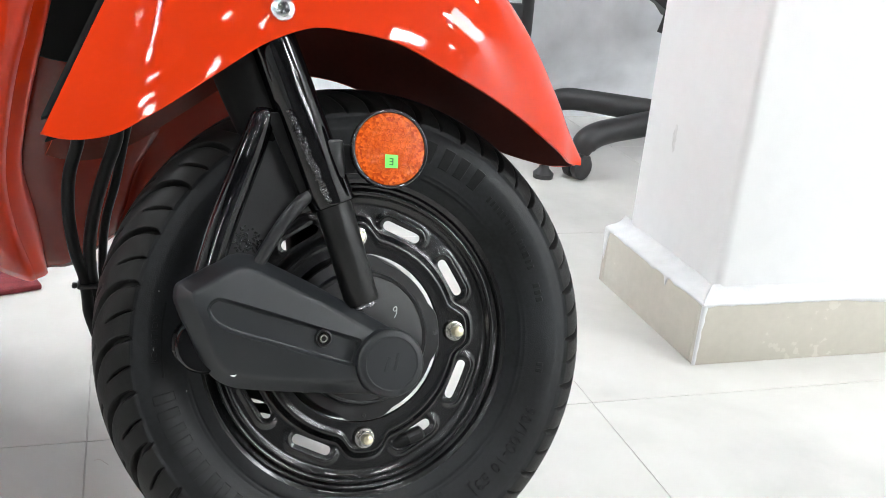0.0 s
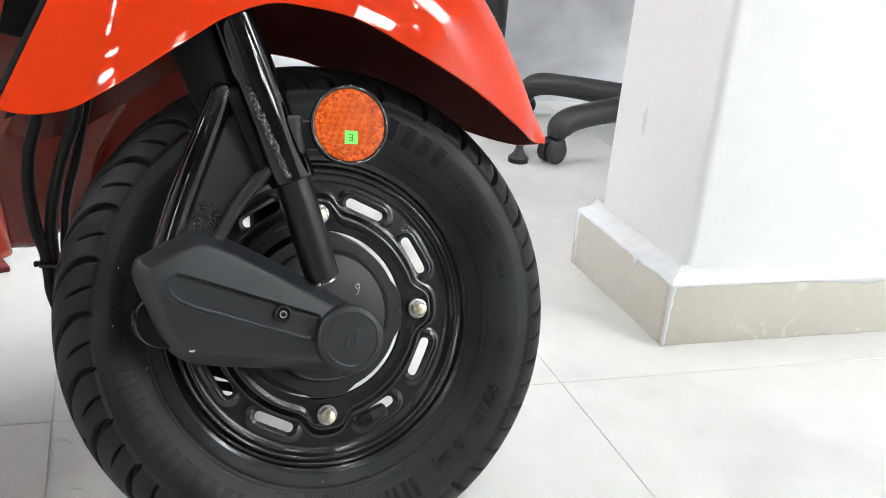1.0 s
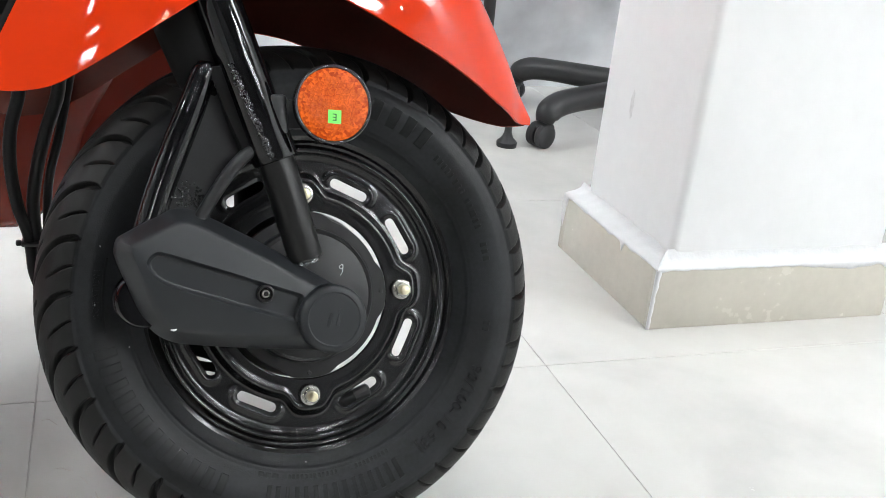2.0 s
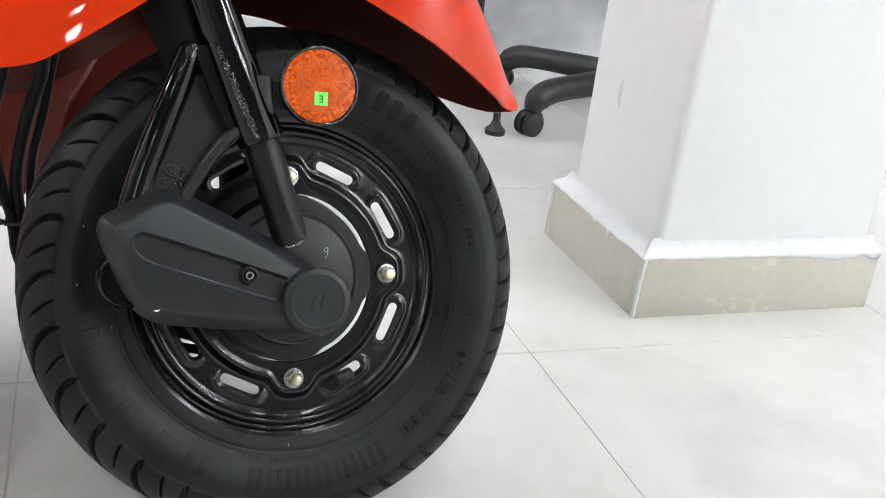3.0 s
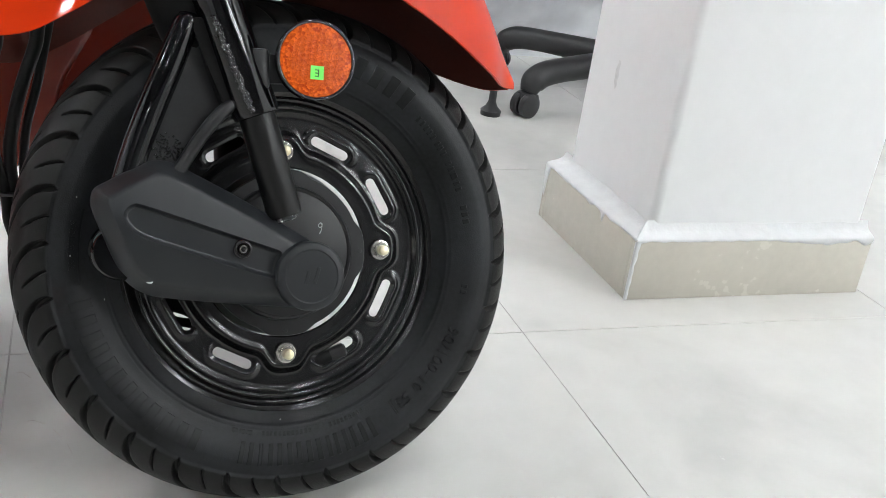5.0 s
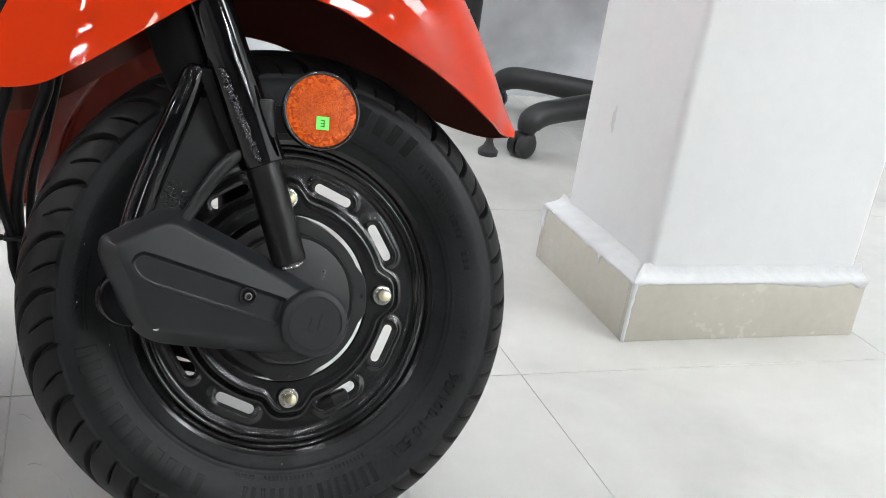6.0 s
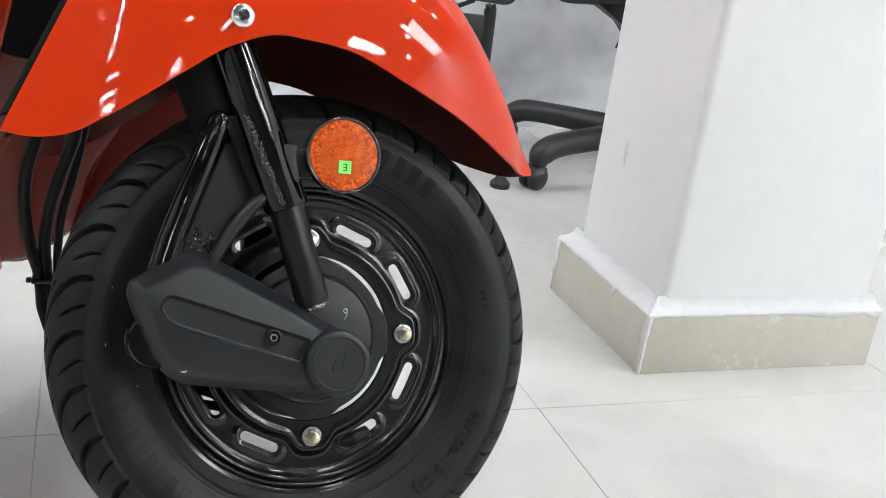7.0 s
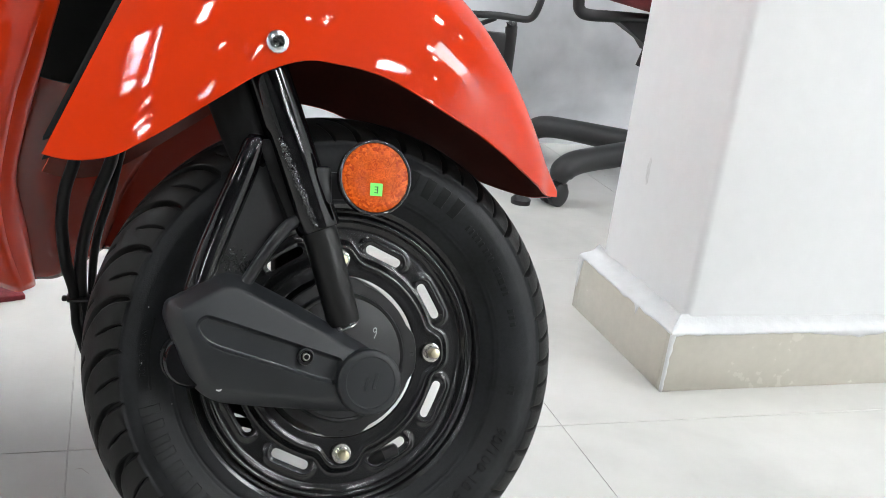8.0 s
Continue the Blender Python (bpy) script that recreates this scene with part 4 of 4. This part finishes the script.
# ---- leg shield and lower cowl ----
def sheet(name, grid, mat, label, thick=0.003, n=(40, 30)):
    """A smooth panel through a grid of points."""
    g = np.array([smooth_line(row, n[1]) for row in grid])
    g = np.array([smooth_line(g[:, j], n[0]) for j in range(n[1])]).transpose(1, 0, 2)
    verts = g.reshape(-1, 3)
    faces = [(i * n[1] + j, i * n[1] + j + 1, (i + 1) * n[1] + j + 1, (i + 1) * n[1] + j) for i in range(n[0] - 1) for j in range(n[1] - 1)]
    ob = link(name, mesh_from(name, verts, faces, mat), scooter, None, label)
    md = ob.modifiers.new("thickness", "SOLIDIFY")
    md.thickness, md.offset = thick, 0
    return ob


# the shield's front edge and, behind it, the line where the cowl begins
SHIELD = [(-0.279, 0.300, 0.147), (-0.292, 0.262, 0.220), (-0.292, 0.220, 0.291), (-0.275, 0.165, 0.377), (-0.257, 0.132, 0.440), (-0.239, 0.108, 0.500)]
COWL = [(-0.271, 0.326, 0.149), (-0.276, 0.292, 0.222), (-0.280, 0.240, 0.290), (-0.268, 0.197, 0.352), (-0.252, 0.162, 0.412), (-0.236, 0.132, 0.475)]
MIDDLE = [(-0.244, 0.364, 0.138), (-0.245, 0.320, 0.216), (-0.248, 0.274, 0.281), (-0.230, 0.230, 0.350), (-0.205, 0.195, 0.412), (-0.180, 0.165, 0.475)]
INNER = [(-0.199, 0.372, 0.169), (-0.187, 0.335, 0.217), (-0.176, 0.302, 0.265), (-0.144, 0.241, 0.344), (-0.123, 0.188, 0.427), (-0.110, 0.165, 0.480)]
sheet("lower_cowl", [list(r) for r in zip(COWL, MIDDLE, INNER)], M_RED_SHADE, "glossy red lower cowl behind the wheel, shade in its colour")
sheet("shield_rim", [[p, tuple(0.5 * (u + v) + d for u, v, d in zip(p, q, (0.005, -0.003, 0.0))), q] for p, q in zip(SHIELD, COWL)], M_RED, "rounded red rim round the lower cowl")
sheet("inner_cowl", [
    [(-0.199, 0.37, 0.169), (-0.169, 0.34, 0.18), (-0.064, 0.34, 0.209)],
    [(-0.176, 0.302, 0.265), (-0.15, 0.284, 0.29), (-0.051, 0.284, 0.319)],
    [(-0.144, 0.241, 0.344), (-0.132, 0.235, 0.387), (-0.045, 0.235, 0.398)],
    [(-0.123, 0.188, 0.427), (-0.103, 0.194, 0.481), (-0.05, 0.194, 0.487)]], M_RED_SHADE, "glossy red inner cowl facet, shade in its colour")
sheet("leg_shield", [[p, (p[0] - 0.005, p[1] - 0.004, p[2]), (p[0] - 0.017, p[1] + 0.003, p[2] + 0.001), (p[0] - 0.040, p[1] + 0.026, p[2] + 0.002), (p[0] - 0.090, p[1] + 0.090, p[2] + 0.002)] for p in SHIELD],
      M_RED, "red glossy leg shield edge")
# black sheet put where there is only a dark void above the cowl
sheet("void_sheet", [
    [(-0.264, 0.150, 0.414), (-0.232, 0.172, 0.402), (-0.190, 0.175, 0.400), (-0.120, 0.200, 0.405)],
    [(-0.256, 0.136, 0.440), (-0.220, 0.155, 0.440), (-0.170, 0.165, 0.440), (-0.100, 0.190, 0.440)],
    [(-0.238, 0.112, 0.495), (-0.200, 0.128, 0.495), (-0.150, 0.150, 0.495), (-0.080, 0.180, 0.495)]], M_VOID, "black sheet in place of the dark void above the cowl")

# the unseen body that goes on behind the shield, added for its shade
sheet("floorboard", [
    [(-0.345, 0.16, 0.20), (-0.60, 0.13, 0.185), (-0.95, 0.10, 0.20)],
    [(-0.335, 0.18, 0.255), (-0.60, 0.15, 0.245), (-0.95, 0.12, 0.25)],
    [(-0.330, 0.40, 0.255), (-0.60, 0.38, 0.245), (-0.95, 0.35, 0.25)],
    [(-0.330, 0.46, 0.20), (-0.60, 0.44, 0.185), (-0.95, 0.41, 0.20)]], M_VOID, "black floorboard behind the leg shield", 0.01, (20, 20))
sheet("apron", [
    [(-0.325, 0.200, 0.490), (-0.246, 0.112, 0.492), (-0.18, 0.17, 0.495), (-0.10, 0.26, 0.485), (-0.16, 0.40, 0.485), (-0.30, 0.47, 0.485)],
    [(-0.325, 0.120, 0.62), (-0.285, 0.115, 0.62), (-0.20, 0.18, 0.62), (-0.13, 0.27, 0.62), (-0.19, 0.41, 0.62), (-0.32, 0.48, 0.62)],
    [(-0.370, 0.150, 0.80), (-0.340, 0.150, 0.80), (-0.27, 0.20, 0.80), (-0.22, 0.28, 0.80), (-0.26, 0.39, 0.80), (-0.36, 0.45, 0.80)]], M_RED, "red front apron above the wheel", 0.004, (24, 40))

sheet("rear_body", [
    [(-0.80, 0.12, 0.24), (-1.10, 0.09, 0.26), (-1.45, 0.08, 0.42)],
    [(-0.78, 0.10, 0.50), (-1.10, 0.07, 0.52), (-1.50, 0.07, 0.58)],
    [(-0.80, 0.16, 0.70), (-1.10, 0.14, 0.70), (-1.48, 0.14, 0.72)],
    [(-0.80, 0.36, 0.70), (-1.10, 0.34, 0.70), (-1.48, 0.32, 0.72)],
    [(-0.78, 0.42, 0.50), (-1.10, 0.40, 0.52), (-1.50, 0.38, 0.58)],
    [(-0.80, 0.40, 0.24), (-1.10, 0.38, 0.26), (-1.45, 0.36, 0.42)]], M_RED, "red rear body panels", 0.004, (50, 30))
bm = bmesh.new()
box(bm, (0.70, 0.26, 0.09), (-1.14, 0.25, 0.745), 0.035, segments=4)
part("saddle", bm, M_BLACK, scooter, "black padded saddle")
rear_wheel = link("rear_wheel", None, scooter, pose(-1.28, 0.205, 0.2095, -6, 0, -4))
link("tyre", tyre.data, rear_wheel, None, "black rubber tyre with curved tread grooves")
bm = bmesh.new()
spun(bm, [(0.0001, -0.02), (0.09, -0.02), (0.125, -0.012), (0.138, -0.028), (0.1405, -0.028), (0.1405, 0.028), (0.138, 0.028), (0.125, 0.012), (0.09, 0.02), (0.0001, 0.02)], 64, at=(0, MID, 0))
part("rim", bm, M_RIM, rear_wheel, "black rear rim")

# ---- writing on the tyre's side ----
SIDE, _w = tyre_profile(300)
SIDE = SIDE[:110]


def side_y(r):
    return float(np.interp(r, SIDE[:, 0], SIDE[:, 1])) + MID


def on_side(x, y, lift, angle, r0):
    """A point of flat writing (x along, y up) bent round the sidewall; it runs clockwise with its tops outward."""
    r = r0 + y
    a = radians(angle) - x / r0
    return (r * math.cos(a), side_y(r) - lift, r * math.sin(a))


def bars(name, widths, gap, height, angle, r0, label, lift=0.0004, paired=False):
    """Raised plain bars along the sidewall, each one split in two strokes where paired."""
    for_x, h = 0.0, height / 2
    if paired:
        runs = [run for w in widths for run in ((0.36 * w, 0.28 * w), (0.36 * w, gap))]
    else:
        runs = [(w, gap) for w in widths]
    for w, space in runs:
        us = [(0.0, 0.0), (0.0004, lift)] + [(w * f, lift) for f in (0.25, 0.5, 0.75)] + [(w - 0.0004, lift), (w, 0.0)]
        vs = [(-h, 0.0), (-h + 0.0004, lift), (0.0, lift), (h - 0.0004, lift), (h, 0.0)]
        verts = [on_side(for_x + u, v, min(lu, lv), angle, r0) for u, lu in us for v, lv in vs]
        k = len(vs)
        faces = [(i * k + j, i * k + j + 1, (i + 1) * k + j + 1, (i + 1) * k + j) for i in range(len(us) - 1) for j in range(k - 1)]
        link(name, sharp(mesh_from(name, verts, faces, M_MOULD), 30), front_wheel, None, label)
        for_x += w + space


def tyre_text(words, length, angle, r0, name, label):
    """Moulded words of a given length along the sidewall."""
    cu = bpy.data.curves.new("words", "FONT")
    cu.body, cu.size, cu.extrude, cu.space_character, cu.bevel_depth = words, 0.01, 0.0005, 1.15, 0.0001
    tmp = bpy.data.objects.new("words", cu)
    scene.collection.objects.link(tmp)
    me = bpy.data.meshes.new_from_object(tmp.evaluated_get(bpy.context.evaluated_depsgraph_get()))
    bpy.data.objects.remove(tmp)
    k = length / max(v.co.x for v in me.vertices)
    for v in me.vertices:
        v.co = on_side(v.co.x * k, v.co.y * k, 0.0006 + v.co.z, angle, r0)
    me.materials.clear()
    me.materials.append(M_MOULD)
    link(name, me, front_wheel, None, label)


tyre_text("90/100-10 53J", 0.0870, -26.0, 0.1590, "size_marking", "moulded tyre size 90/100-10 53J")
tyre_text("ROTATION", 0.0370, 182.0, 0.1660, "rotation_marking", "moulded word ROTATION")
bars("border_bar", [0.0580], 0.0, 0.0020, 186.0, 0.1632, "moulded border line")
WORN = "moulded raised lettering worn into bars"
bars("letter_bar", [0.0200, 0.0215, 0.0190, 0.0190, 0.0180, 0.0200], 0.0066, 0.0170, -118.0, 0.1662, WORN, paired=True)
bars("letter_bar", [0.0135, 0.0115, 0.0110, 0.0135, 0.0125, 0.0120, 0.0040, 0.0120], 0.0042, 0.0180, -65.0, 0.1664, WORN, paired=True)
bars("letter_bar", [0.0260, 0.0265, 0.0250], 0.0060, 0.0180, 80.0, 0.1660, WORN, paired=True)
SMALL = "moulded small print"
for widths, angle in (([0.0028] * 5, 44.0), ([0.0028] * 3, 34.5), ([0.0032, 0.0032, 0.0060, 0.0032, 0.0032], 27.5), ([0.0040] * 3, 13.0), ([0.0032] * 2, -12.0)):
    bars("letter_bar", widths, 0.0022, 0.0056, angle, 0.1612, SMALL, 0.0004)
for widths, angle in (([0.0024] * 12, -84.0), ([0.0024] * 9, -66.0), ([0.0050] * 3, -103.0)):
    bars("letter_bar", widths, 0.0012, 0.0036, angle, 0.1500, SMALL, 0.0003)
# pale flecks caught in the rubber and on the rim
for angle, r0, w in ((-182.0, 0.1690, 0.0020), (163.0, 0.1700, 0.0012), (-168.5, 0.1480, 0.0012), (-93.5, 0.1395, 0.0011)):
    a = radians(angle)
    bm = bmesh.new()
    bmesh.ops.create_icosphere(bm, subdivisions=1, radius=w / 2, matrix=Matrix.Translation((r0 * math.cos(a), side_y(r0) - 0.0006, r0 * math.sin(a))) @ Matrix.Diagonal((0.6, 0.5, 1.5, 1)))
    part("paint_speck", bm, M_MARK, front_wheel, "tiny pale fleck")

# upside-down letter on the sticker
cu = bpy.data.curves.new("words", "FONT")
cu.body, cu.size, cu.extrude, cu.align_x, cu.align_y = "E", 0.0078, 0.0002, "CENTER", "CENTER"
tmp = bpy.data.objects.new("words", cu)
scene.collection.objects.link(tmp)
me = bpy.data.meshes.new_from_object(tmp.evaluated_get(bpy.context.evaluated_depsgraph_get()))
bpy.data.objects.remove(tmp)
me.materials.clear()
me.materials.append(M_INK)
link("sticker_letter", me, reflector, Matrix.Translation((0.0002, -0.0055, -0.0095)) @ pose(0, 0, 0, 90, 0, 0) @ pose(0, 0, 0, 0, 0, 176), "dark letter E printed upside down")

# ---- chairs beyond the pillar ----
def office_chair(at, turn):
    ob = thing("office_chair", "black swivel office chair with a dark red seat and five castors", "chair", Matrix.Translation(at) @ Matrix.Rotation(radians(turn), 4, "Z"))
    b = bmesh.new()
    spun(b, [(0.0001, 0.070), (0.045, 0.070), (0.045, 0.12), (0.03, 0.13), (0.03, 0.36), (0.0001, 0.36)], 32, axis="Z")
    part("column", b, M_CHAIR, ob, "black gas column")
    for k in range(5):
        m = Matrix.Rotation(2 * math.pi * k / 5, 4, "Z")
        b = bmesh.new()
        tube(b, [(0.02, 0, 0.100), (0.12, 0, 0.098), (0.24, 0, 0.094), (0.300, 0, 0.088), (0.330, 0, 0.074), (0.340, 0, 0.052)], [0.030, 0.028, 0.026, 0.027, 0.027, 0.018], 22, 30)
        leg = part("base_leg", b, M_CHAIR, ob, "black star-base leg", m)
        b = bmesh.new()
        for s in (-1, 1):
            spun(b, [(0.0001, s * 0.003), (0.023, s * 0.003), (0.0262, s * 0.008), (0.0255, s * 0.019), (0.018, s * 0.024), (0.0001, s * 0.024)], 24, axis="Y", at=(0.345, 0, 0.0265))
        box(b, (0.035, 0.044, 0.022), (0.342, 0, 0.042), 0.008)
        part("castor", b, M_CHAIR, leg, "black twin-wheel castor")
    return ob


chair = office_chair((1.030, 1.245, 0), 203)
inv = chair.matrix_basis.inverted()


def chair_part(name, bm, mat, label):
    return part(name, bm, mat, chair, label, inv)


bm = bmesh.new()
box(bm, (0.44, 0.46, 0.07), (1.06, 1.26, 0.455), 0.03, segments=4)
chair_part("seat", bm, M_REDSEAT, "dark red fabric seat")
bm = bmesh.new()
tube(bm, [(0.735, 1.19, 0.520), (0.735, 1.19, 0.430), (0.742, 1.19, 0.405), (0.765, 1.19, 0.397), (0.830, 1.20, 0.397), (0.98, 1.21, 0.397)], 0.0125, 14, 40)
chair_part("arm_tube", bm, M_CHAIR, "black bent arm tube")
bm = bmesh.new()
plate(bm, [(0.830, 0.392), (1.00, 0.392), (1.00, 0.33), (0.925, 0.33), (0.905, 0.352)], 1.24, 1.19, 0.004, 2)
chair_part("seat_bracket", bm, M_CHAIR, "black seat bracket")
bm = bmesh.new()
tube(bm, [(0.920, 1.20, 0.372), (0.917, 1.20, 0.330), (0.908, 1.20, 0.296)], 0.008, 12, 8)
chair_part("lever", bm, M_CHAIR, "black height lever")


def visitor_chair():
    ob = thing("visitor_chair", "black tubular steel visitor chair beside the office chair", "chair", Matrix.Translation((0.60, 1.3, 0)))
    iv = Matrix.Translation((-0.60, -1.3, 0))
    b = bmesh.new()
    tube(b, [(0.634, 1.3, 0.345), (0.638, 1.3, 0.335), (0.640, 1.3, 0.20), (0.640, 1.29, 0.05)], 0.0135, 16, 16)
    part("leg", b, M_CHAIR, ob, "black steel leg", iv)
    b = bmesh.new()
    plate(b, [(0.50, 0.333), (0.626, 0.330), (0.632, 0.27), (0.605, 0.268), (0.605, 0.285), (0.50, 0.285)], 1.31, 1.295, 0.003, 2)
    part("side_panel", b, M_CHAIR, ob, "black steel side panel", iv)
    b = bmesh.new()
    tube(b, [(0.30, 1.2, 0.366), (0.464, 1.2, 0.374), (0.560, 1.2, 0.378), (0.620, 1.2, 0.375), (0.640, 1.2, 0.380), (0.650, 1.2, 0.398), (0.657, 1.2, 0.430), (0.662, 1.2, 0.470)], 0.0075, 14, 50)
    part("frame_tube", b, M_CHAIR, ob, "black bent frame tube", iv)
    b = bmesh.new()
    tube(b, [(0.48, 1.2, 0.353), (0.52, 1.2, 0.356), (0.56, 1.2, 0.372)], 0.005, 10, 12)
    part("stay", b, M_CHAIR, ob, "thin black stay", iv)
    b = bmesh.new()
    spun(b, [(0.0001, 0.0), (0.021, 0.0), (0.022, 0.010), (0.012, 0.020), (0.008, 0.030), (0.008, 0.07), (0.0001, 0.07)], 20, axis="Z", at=(0.640, 1.115, 0))
    part("foot_glide", b, M_CHAIR, ob, "black foot on a short stem", iv)
    b = bmesh.new()
    tube(b, [(0.640, 1.115, 0.07), (0.630, 1.2, 0.085), (0.640, 1.29, 0.06)], 0.011, 12, 12)
    part("foot_rail", b, M_CHAIR, ob, "black steel foot rail", iv)
    return ob


visitor_chair()

# ---- red carpet beyond the scooter ----
bm = bmesh.new()
box(bm, (1.2, 0.9, 0.008), (-1.02, 0.83, 0.004), 0.002, Matrix.Rotation(radians(20), 4, "Z"))
tagged(part("carpet", bm, M_CARPET, None, smooth=False), "dark red looped carpet lying on the tiles", "carpet")

# ---- floor tiles ----
tile_me = None
for i in range(math.floor((X0 - 0.342) / T), math.ceil((X1 - 0.342) / T)):
    for j in range(math.floor((Y0 - 0.21) / T), math.ceil((Y1 - 0.21) / T)):
        if tile_me is None:
            b = bmesh.new()
            box(b, (T - 0.0012, T - 0.0012, 0.0075), (T / 2, T / 2, -0.00375), 0.0003, segments=1)
            tile_me = bpy.data.meshes.new("floor_tile")
            b.to_mesh(tile_me)
            b.free()
            tile_me.materials.append(M_TILE)
        link("floor_tile", tile_me, floor, Matrix.Translation((0.342 + i * T, 0.21 + j * T, 0)))

# fine brown scratches in the glaze before the wheel
for line in ([(-0.224, 0.173), (-0.218, 0.174), (-0.215, 0.17), (-0.21, 0.163)], [(-0.21, 0.086), (-0.204, 0.087), (-0.199, 0.083), (-0.193, 0.08)], [(-0.187, 0.071), (-0.183, 0.064), (-0.18, 0.057)], [(-0.174, 0.045), (-0.172, 0.037), (-0.17, 0.03)]):
    bm = bmesh.new()
    tube(bm, [(x, y, 0.0 if i in (0, len(line) - 1) else 0.0002) for i, (x, y) in enumerate(line)], 0.00022, 6, 14)
    part("scratch", bm, M_SCRATCH, floor, "thin brown scratch in the glaze")
